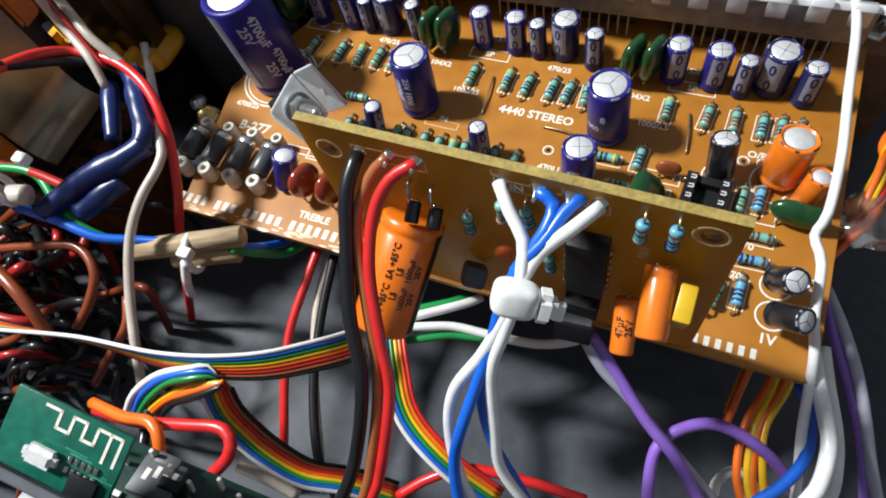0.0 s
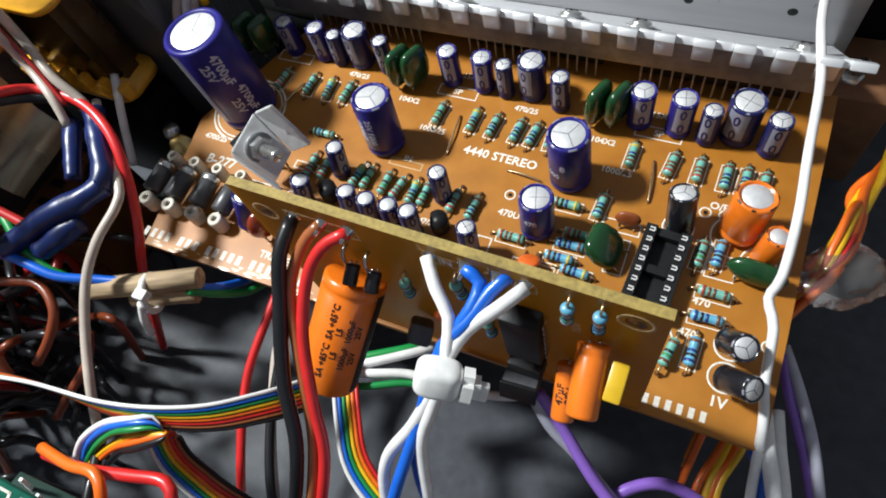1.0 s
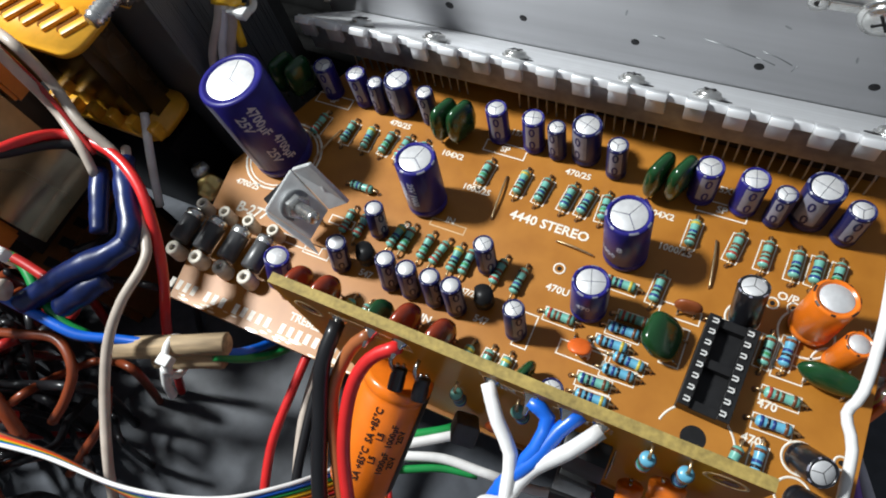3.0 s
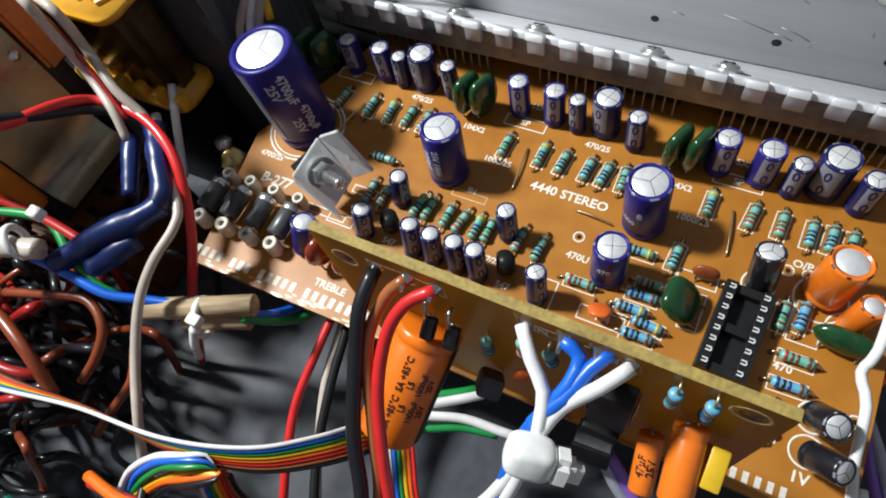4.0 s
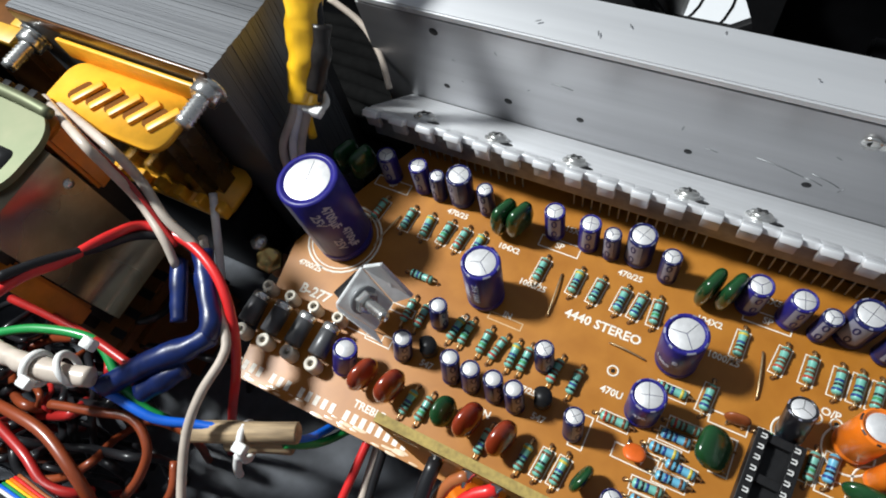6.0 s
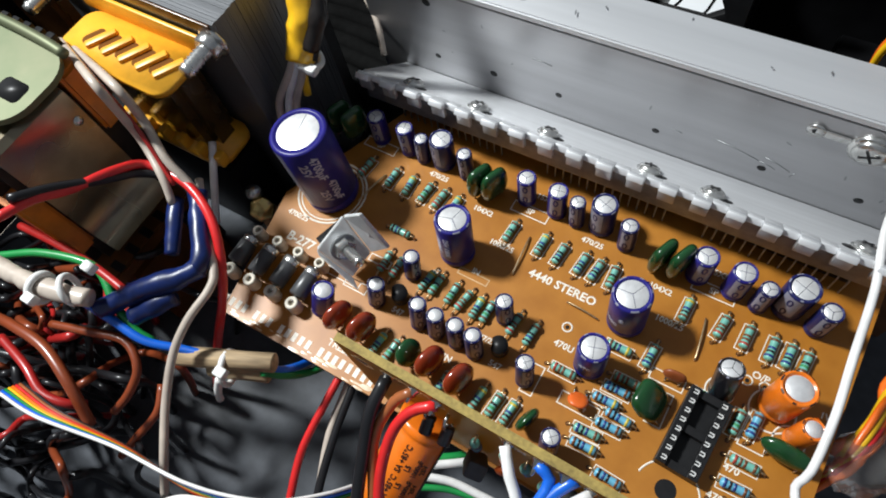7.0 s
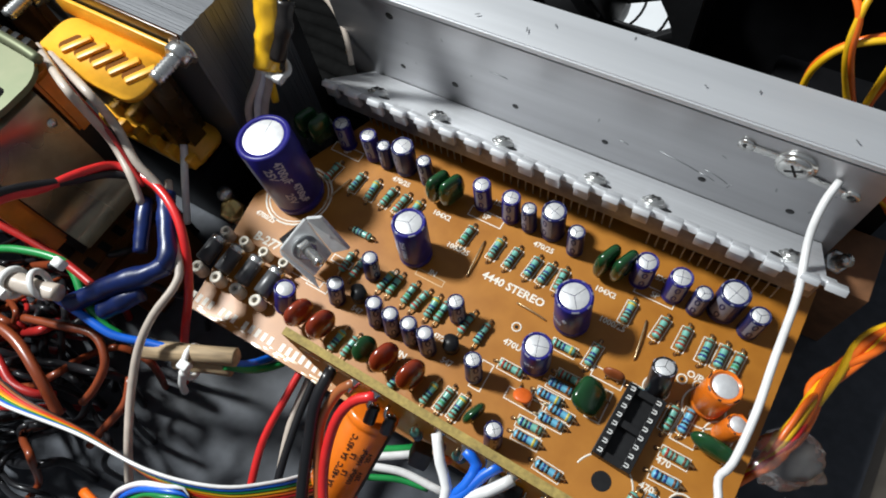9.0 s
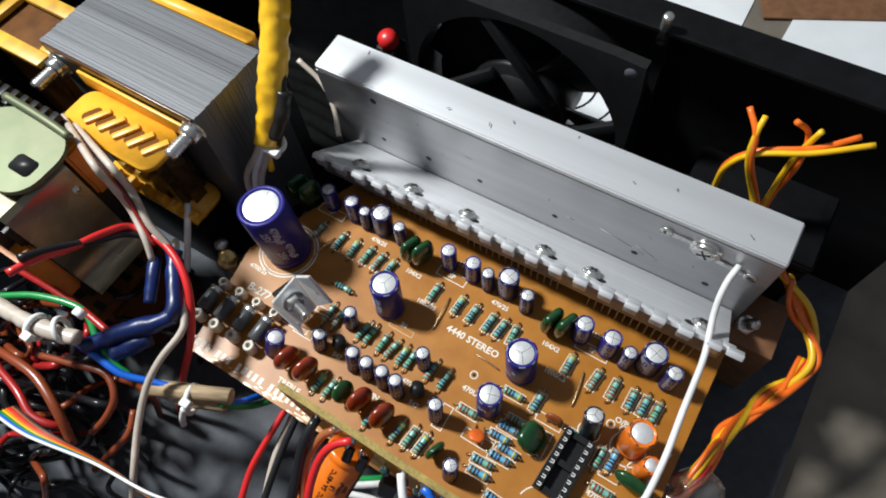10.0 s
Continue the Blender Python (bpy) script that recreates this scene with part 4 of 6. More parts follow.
lug = part("solder_lug", lathe([(3.4, 0), (4.9, 0), (5.0, 0.3), (4.9, 0.6), (3.4, 0.6)], 24), STEEL, sink, "tinned solder lug with two eyelets", WALLM @ Matrix.Translation((46.0 * MM, 45.0 * MM, 0)))
bm = bmesh.new()
box(bm, (-8.4, 1.0, 0.4), (8, 2.2, 0.5), 0.2)
box(bm, (9.6, -2.2, 0.4), (10, 2.2, 0.5), 0.2, m=pose(0, 0, 0, 0, 0, -8))
part("eyelet_arm", bm, STEEL, lug)
for x, y in ((-12.4, 1.2), (14.6, -4.4)):
    part("eyelet", lathe([(0.9, 0.1), (2.1, 0.1), (2.1, 0.7), (0.9, 0.7)], 18), STEEL, lug, "", Matrix.Translation((x * MM, y * MM, 0)))
cross_screw(lug, Matrix.Translation((0, 0, 0.5 * MM)) @ pose(0, 0, 0, 0, 0, 30), 3.9, "domed cross-head screw")
for cx in (-60.0, -9.0, 38.0):
    ic = tagged(part("power_chip", box(bmesh.new(), (cx, 46.2, 5.6), (38, 5, 7), 0.3), BLACKPLASTIC, None, "", Matrix.Translation((0, 0, TOP * MM))), "black power amplifier chip behind the heatsink bar", "chip", "power chips")
    pin = None
    for k in range(15):
        m = Matrix.Translation(((cx - 17.8 + 2.54 * k) * MM, 0, 0))
        if pin is None:
            b = tube(bmesh.new(), spline([(0, 45, 8), (0, 42.8, 7.4), (0, 41.9, 6.0), (0, 41.6, 3.0), (0, 41.6, -0.5)], 1.2), 0.27, 6)
            pin = part("pin", b, ALUDARK, ic, "", m)
        else:
            again("pin", pin, ic, m)
part("mounting_foot", box(bmesh.new(), (72, 69, -30), (22, 22, 36), 0.5), BROWNBOARD, sink, "brown mounting block")
bolt = bmesh.new()
lathe([(0, 0)] + [(1.9 + 0.15 * (k % 2), 0.4 * k) for k in range(20)] + [(0, 8)], 14, bm=bolt)
part("bolt", bolt, STEEL, sink, "threaded steel bolt end", Matrix.Translation(Vector((70.5, 66.5, -13.4)) * MM) @ pose(0, 0, 0, 12, 20))
part("nut", lathe([(2.0, 0), (3.7, 0), (3.8, 0.3), (3.8, 2.7), (3.4, 3.0), (2, 3.0)], 6), STEEL, sink, "", Matrix.Translation(Vector((70.5, 66.5, -13.2)) * MM) @ pose(0, 0, 0, 12, 20))

# ---- the power transformer ----
trafo = empty("power_transformer", "laminated steel power transformer with a yellow plastic bobbin", "transformer")
bm = bmesh.new()
for k in range(56):
    d = rng.uniform(-0.14, 0.14)
    box(bm, (-143 + d, 13.6 + 0.58 * k, 2.7 + rng.uniform(-0.12, 0.12)), (72.0, 0.54, 101.4))
tagged(part("lamination", bm, LAM, trafo, "grey steel core laminations", Matrix.Translation((0, 0, TOP * MM)), smooth=False), kind="stuff")


def rounded(x0, y0, x1, y1, r, n=5):
    pts = []
    for cx, cy, a in ((x1 - r, y0 + r, -90), (x1 - r, y1 - r, 0), (x0 + r, y1 - r, 90), (x0 + r, y0 + r, 180)):
        pts += [(cx + r * math.cos(math.radians(a + 90 * i / n)), cy + r * math.sin(math.radians(a + 90 * i / n))) for i in range(n + 1)]
    return pts


bm = plate(bmesh.new(), rounded(-161, -5.5, -117, 11.6, 5), 39.0, 41.0)
top = part("bobbin_flange", bm, BOBBIN, trafo, "yellow plastic bobbin flange with slots", TM)
for k in range(5):
    b = plate(bmesh.new(), rounded(-3.6, -1.7, 3.6, 1.7, 1.6), 0, 0.06)
    # flat dark plates painted as the shade inside the slots
    part("terminal_slot", b, BOBBINSHADE, top, "", Matrix.Translation(Vector((-152 + 6.8 * k, 3.2, 41.0)) * MM) @ pose(0, 0, 0, 0, 0, 58), smooth=False)
    part("rib", box(bmesh.new(), (0, 0, 0.6), (9.6, 2.6, 1.4), 0.65), BOBBIN, top, "", Matrix.Translation(Vector((-148.6 + 6.8 * k, 3.2, 41.0)) * MM) @ pose(0, 0, 0, 0, 0, 58))
b = box(bmesh.new(), (-138, 12.2, 44.0), (52, 1.2, 7), 0.4)
part("bobbin_lip", b, BOBBIN, top)
part("winding", bevelled(box(bmesh.new(), (-141, 6.0, 19), (38, 12, 40)), 3.0), AMBERFILM, trafo, "winding wrapped in dark amber film", TM)
# filler block, not a known part: keeps the lit floor out of sight
part("base", box(bmesh.new(), (-152, 5.0, -25), (64, 14, 46), 1.0), BLACKPANEL, trafo, "made-up black block hiding lit floor under the winding", TM)
part("bobbin_flange", plate(bmesh.new(), rounded(-165, -4, -117, 12.6, 5), 4.0, 6.6), BOBBIN, trafo, "yellow plastic lower bobbin flange", TM)
for k in range(6):
    part("terminal_post", box(bmesh.new(), (-157 + 8 * k, -2.4, 8.6), (3.0, 3.6, 5), 0.7), BOBBIN, trafo, "", TM)
for x, z in ((-109.6, 47.4), (-177.0, 43.0)):
    m = Matrix.Translation(P(x, 13.4, z)) @ pose(0, 0, 0, 90)
    part("washer", lathe([(0, 0), (4.6, 0), (4.6, 0.8), (0, 0.8)], 20), STEEL, trafo, "", m)
    part("nut", lathe([(0, 0.8), (3.7, 0.8), (3.8, 1.1), (3.8, 3.8), (3.3, 4.1), (0, 4.1)], 6), STEEL, trafo, "zinc-plated hexagon nut", m)
    part("bolt", lathe([(2.2, 4)] + [(1.9 + 0.42 * (k % 2), 4.2 + 0.62 * k) for k in range(13)] + [(1.9, 12.4), (0, 12.4)], 16), STEEL, trafo, "threaded bolt end", m)
part("insulating_strip", box(bmesh.new(), (-143, 12.9, 51.5), (70, 0.6, 3.4), 0.2), TAPEBROWN, trafo, "", TM)

part("bobbin_flange", plate(bmesh.new(), rounded(-163, 46.4, -112, 51, 2), 51.6, 54.2), BOBBIN, trafo, "yellow plastic rear bobbin flange", TM)
part("winding", bevelled(box(bmesh.new(), (-138, 54, -4.5), (42, 14, 87)), 3.0), TAPEBLACK, trafo, "winding wrapped in dark tape", TM)

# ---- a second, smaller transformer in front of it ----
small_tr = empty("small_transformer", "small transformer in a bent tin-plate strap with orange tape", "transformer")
CAMEYE = Vector((0.021, -0.050, 0.195))  # the camera's eye at 7.5 s; scaled 8 % to keep its view
small_tr.matrix_basis = Matrix.Translation(CAMEYE) @ Matrix.Scale(1.08, 4) @ Matrix.Translation(-CAMEYE)
ORANGETAPE = material("orange_tape", (0.66, 0.19, 0.015), 0.3, 0, 0.2, 200, 0.15, coat=0.3)
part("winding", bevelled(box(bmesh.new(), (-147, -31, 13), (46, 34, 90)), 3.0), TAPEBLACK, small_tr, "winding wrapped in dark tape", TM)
cover = bmesh.new()
fold = [(-150, 59.5), (-124, 59.5), (-122.4, 58), (-122, 54), (-122, 30), (-121.6, 26), (-120, 22.6), (-117.4, 20.8), (-114, 20.4)]
rows = [[cover.verts.new(Vector((x + 0.9 * k, y, z + 30 + 0.9 * k)) * MM) for y in (-43, -21)] for k in (0, 1) for x, z in fold]
for o in (0, len(fold)):
    for p, q in zip(rows[o:o + len(fold) - 1], rows[o + 1:o + len(fold)]):
        cover.faces.new((p[0], p[1], q[1], q[0]))
for side in (0, 1):
    for k in range(len(fold) - 1):
        cover.faces.new((rows[k][side], rows[k + 1][side], rows[k + 1 + len(fold)][side], rows[k + len(fold)][side]))
for k in (0, len(fold) - 1):
    cover.faces.new((rows[k][0], rows[k][1], rows[k + len(fold)][1], rows[k + len(fold)][0]))
bmesh.ops.recalc_face_normals(cover, faces=cover.faces[:])
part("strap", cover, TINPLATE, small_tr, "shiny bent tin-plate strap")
part("rivet", lathe([(0, 1.0), (0.9, 0.8), (1.3, 0)], 14), STEEL, small_tr, "", Matrix.Translation(P(-121, -23.5, 51)) @ pose(0, 0, 0, 0, 90))
ear = bmesh.new()
outer = rounded(-152, -37, -119, -14.5, 8.5, 8)
plate(ear, outer, 62.6, 64.2)
tb = part("mounting_ear", bevelled(ear, 0.3), PALEMETAL, small_tr, "yellowish mounting ear with a slot", TM)
part("slot", plate(bmesh.new(), rounded(-131, -30.5, -122.5, -25.0, 1.6), 64.2, 64.26), BLACKPLASTIC, tb)
part("rolled_lip", tube(bmesh.new(), spline([(-122, -14.6, 64.6), (-128, -14.2, 65.4), (-138, -13.8, 65.6), (-150, -13.6, 65.4)], 1.5), 1.3, 10), PALEMETAL, tb)
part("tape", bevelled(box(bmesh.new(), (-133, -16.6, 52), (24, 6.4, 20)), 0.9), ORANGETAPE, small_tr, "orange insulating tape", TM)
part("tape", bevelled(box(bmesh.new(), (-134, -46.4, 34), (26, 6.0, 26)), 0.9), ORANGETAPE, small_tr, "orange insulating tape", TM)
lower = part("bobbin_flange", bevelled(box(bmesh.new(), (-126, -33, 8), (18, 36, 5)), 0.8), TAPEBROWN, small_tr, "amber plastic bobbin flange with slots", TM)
for k in range(5):
    part("terminal_slot", box(bmesh.new(), (-119.5, -46 + 6.2 * k, 10.6), (4.6, 2.4, 0.2)), BLACKPLASTIC, lower, smooth=False)
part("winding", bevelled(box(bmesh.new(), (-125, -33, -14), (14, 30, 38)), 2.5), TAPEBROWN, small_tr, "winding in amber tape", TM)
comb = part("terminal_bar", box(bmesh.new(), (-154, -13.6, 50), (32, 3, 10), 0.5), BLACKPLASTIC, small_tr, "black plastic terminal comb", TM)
for k in range(7):
    part("terminal_tooth", box(bmesh.new(), (-168 + 4.6 * k, -11.0, 55), (2.6, 6, 6), 0.4), BLACKPLASTIC, comb)

# ---- a third coil behind them ----
coil = empty("yellow_coil", "coil with a yellow plastic flange and amber tape", "coil")
flange = bmesh.new()
for c, q in (((-207, 12, 40), (40, 6, 2.4)), ((-207, 34, 40), (40, 6, 2.4)), ((-224, 23, 40), (6, 16, 2.4)), ((-190, 23, 40), (6, 16, 2.4))):
    box(flange, c, q, 0.5)
part("bobbin_flange", flange, material("dark_yellow_plastic", (0.62, 0.34, 0.03), 0.45, 0, 0.2, 200, 0.1), coil, "yellow plastic flange round an amber window", TM)
part("winding", bevelled(box(bmesh.new(), (-207, 23, -5), (34, 22, 86)), 2.0), TAPEBROWN, coil, "winding in amber tape", TM)


# ---- cooling fan at the rear panel ----
fan = empty("cooling_fan", "black plastic cooling fan fixed to the rear panel", "fan")
fan.matrix_basis = Matrix.Translation((-0.040, 0.1095, 0.038)) @ pose(0, 0, 0, 90)
S, R0 = 46.0, 43.0
bm = bmesh.new()
n = 48
for z0, z1 in ((-12.5, -8.5), (8.5, 12.5)):
    ring = []
    for i in range(n):
        a = 2 * math.pi * i / n
        k = min(1 / max(abs(math.cos(a)), 1e-6), 1 / max(abs(math.sin(a)), 1e-6))
        k = min(k, 1.395)
        ring.append([bm.verts.new((R * math.cos(a) * MM, R * math.sin(a) * MM, z * MM)) for R, z in ((S * k, z0), (S * k, z1), (R0, z1), (R0, z0))])
    for i in range(n):
        a, b = ring[i], ring[(i + 1) % n]
        for j in range(4):
            bm.faces.new((a[j], a[(j + 1) % 4], b[(j + 1) % 4], b[j]))
lathe([(R0, -12.4), (R0, 12.4), (R0 + 1.4, 12.4), (R0 + 1.4, -12.4), (R0, -12.4)], 48, bm=bm)
bmesh.ops.recalc_face_normals(bm, faces=bm.faces[:])
part("frame", bm, BLACKPLASTIC, fan)
part("hub", lathe([(0, 9), (19.4, 9), (20.4, 8), (20.4, -9), (0, -9)], 30), BLACKPLASTIC, fan)
part("hub_label", lathe([(0, 9.05), (15, 9.05), (15, 9.0)], 30), BLACKPLASTIC, fan)
for rr in (15, 24, 33, 41):
    part("guard_ring", lathe([(rr - 0.5, -14.6), (rr, -14.1), (rr + 0.5, -14.6), (rr, -15.1), (rr - 0.5, -14.6)], 40), STEEL, fan, "round wire finger guard")
blade = None
for k in range(7):
    m = pose(0, 0, 0, 0, 0, 360 / 7 * k + 40)
    if blade is None:
        b = bmesh.new()
        rows = []
        for i in range(7):
            r = 20 + 21.5 * i / 6
            w = 11 + 5 * i / 6
            rows.append([b.verts.new((r * math.cos(t * w / r) * MM, r * math.sin(t * w / r) * MM, (t * 6.5 + s * 0.5) * MM)) for s in (-1, 1) for t in (-1, -0.33, 0.33, 1)])
        for p, q in zip(rows, rows[1:]):
            for j in (0, 1, 2):
                b.faces.new((p[j], p[j + 1], q[j + 1], q[j]))
                b.faces.new((p[j + 4], q[j + 4], q[j + 5], p[j + 5]))
            b.faces.new((p[0], q[0], q[4], p[4]))
            b.faces.new((p[3], p[7], q[7], q[3]))
        b.faces.new(rows[-1][:4] + rows[-1][4:][::-1])
        blade = part("blade", b, BLACKPLASTIC, fan, "", m)
    else:
        again("blade", blade, fan, m)
for sx in (-1, 1):
    for sy in (-1, 1):
        part("screw_hole", lathe([(0, 12.56), (2.2, 12.56), (2.2, 12.5)], 16), BLACKFLOOR, fan, "", Matrix.Translation((41.2 * sx * MM, 41.2 * sy * MM, 0)))
for a in (0, 90, 180, 270):
    strut = box(bmesh.new(), (0, 0, 10.6), (46, 4.6, 3), 0.5, m=pose(0, 0.026, 0, 0, 0, -49.3))
    part("strut", strut, BLACKPLASTIC, fan, "", pose(0, 0, 0, 0, 0, a))
part("bolt", lathe([(0, 0), (1.7, 0), (1.7, 12), (1.4, 12.6), (0, 12.6)], 14), STEEL, fan, "steel fixing bolt", Matrix.Translation((0.044, 0.042, -0.004)) @ pose(0, 0, 0, -80, 12))


# ---- wires ----
def wire(name, r, mat, pts, label):
    if "tangled" in label:  # both ends run down to the floor
        (x0, y0, _), (x1, y1, _) = pts[0], pts[-1]
        pts = [(x0 - 9, y0 + 5, -50), *pts, (x1 - 7, y1 - 6, -50)]
    ob = part(name, tube(bmesh.new(), spline(pts, 1.6), r, 12), mat, None, "", Matrix.Translation((0, 0, TOP * MM)))
    return tagged(ob, label, "wire", "loose wires")


RAINBOW = (WHITEW, BLUEW, GREENW, YELLOWW, ORANGEW, REDW, BROWNW, BLACKW)


def ribbon(pts, count, pitch, tilt0=0.0, tilt1=0.0):
    """A flat cable of coloured strands side by side, twisted from tilt0 to tilt1 degrees."""
    top = empty("ribbon_cable", "flat rainbow ribbon cable of coloured strands", "ribbon cable", "ribbon cables")
    line = spline(pts, 2.0)
    for k in range(count):
        shifted = []
        for i, p in enumerate(line):
            d = (line[min(i + 1, len(line) - 1)] - line[max(i - 1, 0)]).normalized()
            side = d.cross(Vector((0, -0.35, 0.94))).normalized()
            side = Matrix.Rotation(radians(tilt0 + (tilt1 - tilt0) * i / (len(line) - 1)), 3, d) @ side
            shifted.append(p + side * pitch * 1.12 * (k - (count - 1) / 2))
        part("strand", tube(bmesh.new(), shifted, pitch * 0.6, 8), RAINBOW[k], top, "", Matrix.Translation((0, 0, TOP * MM)))
    return top


def thing(name, bm, mat, label, category, m=None):
    return tagged(part(name, bm, mat, None, "", m if m is not None else Matrix.Translation((0, 0, TOP * MM))), label, category)


# ---- wires ----
wire("wire", 1.3, BLACKW, [(-20, -40, 49), (-20, -46, 47), (-19, -52, 42), (-16, -63, 34), (-12, -72, 26), (-12, -83, 14), (-14, -91, 6), (-19, -101, -5)], "thick black insulated wire soldered to the upright circuit board")
wire("wire", 1.05, BROWNW, [(-14, -40, 50), (-17, -43, 47), (-18, -50, 42), (-14, -60, 34), (-10, -70, 25), (-9, -82, 14), (-10, -90, 6), (-15, -100, -5)], "thick brown insulated wire soldered to the upright circuit board")
wire("wire", 1.08, REDW, [(-9, -40, 50), (-13, -43, 48), (-15, -48, 44), (-14, -56, 38), (-10, -65, 31), (-7, -72, 24), (-7, -84, 12), (-8, -89, 7), (-12, -99, -4)], "thick red insulated wire soldered to the upright circuit board")
wire("wire", 1.05, WHITEW, [(5, -40, 50), (8, -44, 49), (11, -47, 47), (12, -51, 45), (12, -54, 41), (11, -59, 36), (10, -64, 30), (12, -71, 20), (14, -76, 12), (20, -80, 4), (27, -84, -6)], "white insulated wire soldered to the upright circuit board")
wire("wire", 1.08, BLUEW, [(11, -40, 50), (14, -41, 49), (14, -45, 48), (12, -49, 45), (10, -54, 41), (9, -61, 33), (7, -72, 23), (6, -78, 14), (8, -84, 6), (12, -90, -3)], "blue insulated wire soldered to the upright circuit board")
wire("wire", 1.08, BLUEW, [(18, -39, 50), (16, -42, 49), (14, -47, 47), (11, -51, 44), (11, -55, 39), (9, -60, 30), (8, -66, 22), (11, -72, 12), (17, -77, 2), (23, -82, -6)], "blue insulated wire soldered to the upright circuit board")
wire("wire", 1.1, WHITEW, [(21, -40, 50), (18, -44, 49), (14, -48, 46), (12, -53, 43), (11, -56, 39), (8, -62, 32), (4, -68, 25), (4, -74, 16), (8, -81, 6), (15, -86, -4)], "white insulated wire soldered to the upright circuit board")
wire("wire", 1.3, PURPLEW, [(22, -44, 5), (28, -48, 0), (37, -55, -6), (45, -60, -10), (51, -65, -15), (59, -71, -22)], "purple wire running to a small plug")
wire("wire", 1.2, GREYW, [(20, -44, 5), (26, -49, 0), (33, -52, -5), (42, -57, -11), (51, -62, -16), (60, -67, -23)], "grey wire running to a small plug")
wire("wire", 1.3, PURPLEW, [(45, -76, -22), (42, -68, -18), (41, -59, -14), (44, -54, -12), (51, -50, -12), (60, -51, -14), (68, -55, -18), (74, -62, -23)], "purple wire looping over the black floor")
wire("wire", 1.0, WHITEW, [(55, 61, 31), (54, 55, 29), (55, 48, 23), (58, 35, 19), (59, 18, 17), (60, 4, 15), (60, -8, 12), (59, -12, 9), (61, -18, 9), (62, -28, 6), (64, -35, 2), (66, -47, -6), (69, -59, -15), (71, -67, -23)], "white earth wire from a solder lug")
wire("wire", 1.5, WHITEW, [(64.5, -30, -3), (66.6, -38.5, -2), (68.6, -44.8, -2), (70.0, -49.8, -2.5), (69.6, -56.5, -3), (68.0, -60.6, -3), (64, -68, -6)], "long white wire beside the board edge")
wire("wire", 1.5, WHITEW, [(67.5, -29, -6), (69.5, -37.5, -6), (71.6, -45.2, -6), (72.6, -51.4, -6.5), (72.3, -58.2, -7), (69, -66, -9)], "long white wire beside the board edge")
wire("wire", 1.2, BLUEW, [(65, -37, -9), (67.5, -43, -8), (68, -51, -8), (65, -58, -8), (60, -64, -9)], "blue wire beside the board edge")
wire("wire", 1.2, PURPLEW, [(67, -16, -8), (70, -24, -9), (75, -33, -12), (80, -44, -16), (84, -55, -22)], "purple wire beside the board edge")
wire("wire", 1.2, GREYW, [(67, -14, -8), (72, -24, -8), (77, -34, -11), (82, -47, -16), (87, -56, -22)], "grey wire beside the board edge")
wire("wire", 1.2, REDW, [(-10, -87, -19), (-4, -81, -17), (4, -76, -16), (16, -74, -18), (30, -73, -21)], "red wire lying on the black floor")
wire("wire", 1.15, REDW, [(-50, -39, -6), (-50, -48, -8), (-50, -61, -12), (-47, -73, -16), (-44, -85, -23), (-49, -96, -45)], "red wire running down beside the board")
wire("wire", 1.2, BLACKW, [(-46, -39, -8), (-44, -54, -12), (-40, -70, -16), (-33, -85, -20), (-28, -92, -28), (-31, -96, -45)], "black wire running down beside the board")
wire("wire", 1.1, CREAMW, [(-48, -39, -9), (-46, -54, -13), (-40, -70, -17), (-34, -84, -23), (-37, -93, -45)], "off-white wire running down beside the board")
wire("wire", 1.1, WHITEW, [(-23, -53, -6), (-17, -51, -6), (-9, -48, -7), (0, -47, -8), (11, -46, -7), (19, -44, -3), (21, -43, 2)], "white wire running to a small plug")
wire("wire", 0.9, GREENW, [(-23, -56, -7), (-17, -54, -7), (-9, -50, -8), (-1, -48, -9)], "thin green wire under the board")
wire("wire", 1.1, WHITEW, [(-27, -54, -7), (-24, -52, -6), (-15, -47, -5), (-8, -42, -6), (-5, -39, -7)], "thin white wire under the board")
wire("wire", 1.1, GREENW, [(-27, -52, -7), (-24, -50, -6), (-17, -46, -6), (-11, -42, -7), (-8, -39, -8)], "thin green wire under the board")
wire("wire", 1.15, CREAMW, [(-105, -16, 24), (-93, -27, 25), (-84, -35, 23), (-82, -40, 22), (-83, -49, 20), (-83, -58, 16), (-80, -69, 10), (-75, -80, 4), (-73, -89, -5)], "off-white wire hanging beside blue tape")
wire("wire", 1.25, REDW, [(-119, -53, 51), (-118, -45, 48), (-117, -38, 43), (-116, -28, 38), (-115, -21, 32), (-103, -20, 30), (-92, -24, 28), (-85, -31, 23), (-84, -39, 12), (-87, -49, -4), (-103, -61, -46)], "red wire looping past the transformer")
wire("wire", 1.2, BLACKW, [(-119, -48, 52), (-118, -40, 46), (-116, -32, 39), (-115, -24, 32), (-108, -20, 28), (-98, -22, 26), (-91, -28, 22)], "black wire beside a red loop")
wire("wire", 1.1, CREAMW, [(-159, -3, 42), (-120, -15, 57), (-118, -16, 47), (-117, -17, 36), (-108, -22, 32), (-104, -26, 27)], "off-white lead of the transformer")
wire("wire", 1.2, CREAMW, [(-151, -4, 43), (-119, -12, 52), (-117, -13, 40), (-108, -18, 35), (-101, -20, 29), (-97, -25, 25)], "off-white lead of the transformer")
wire("wire", 1.2, WHITEW, [(-121, -0, 12), (-117, -7, 8), (-115, -13, 2), (-115, -18, -6)], "white lead of the transformer")
wire("wire", 1.2, BLUEW, [(-117, -59, 18), (-104, -59, 17), (-94, -59, 14), (-86, -56, 11), (-77, -53, 9)], "blue wire tied to a wooden stick")
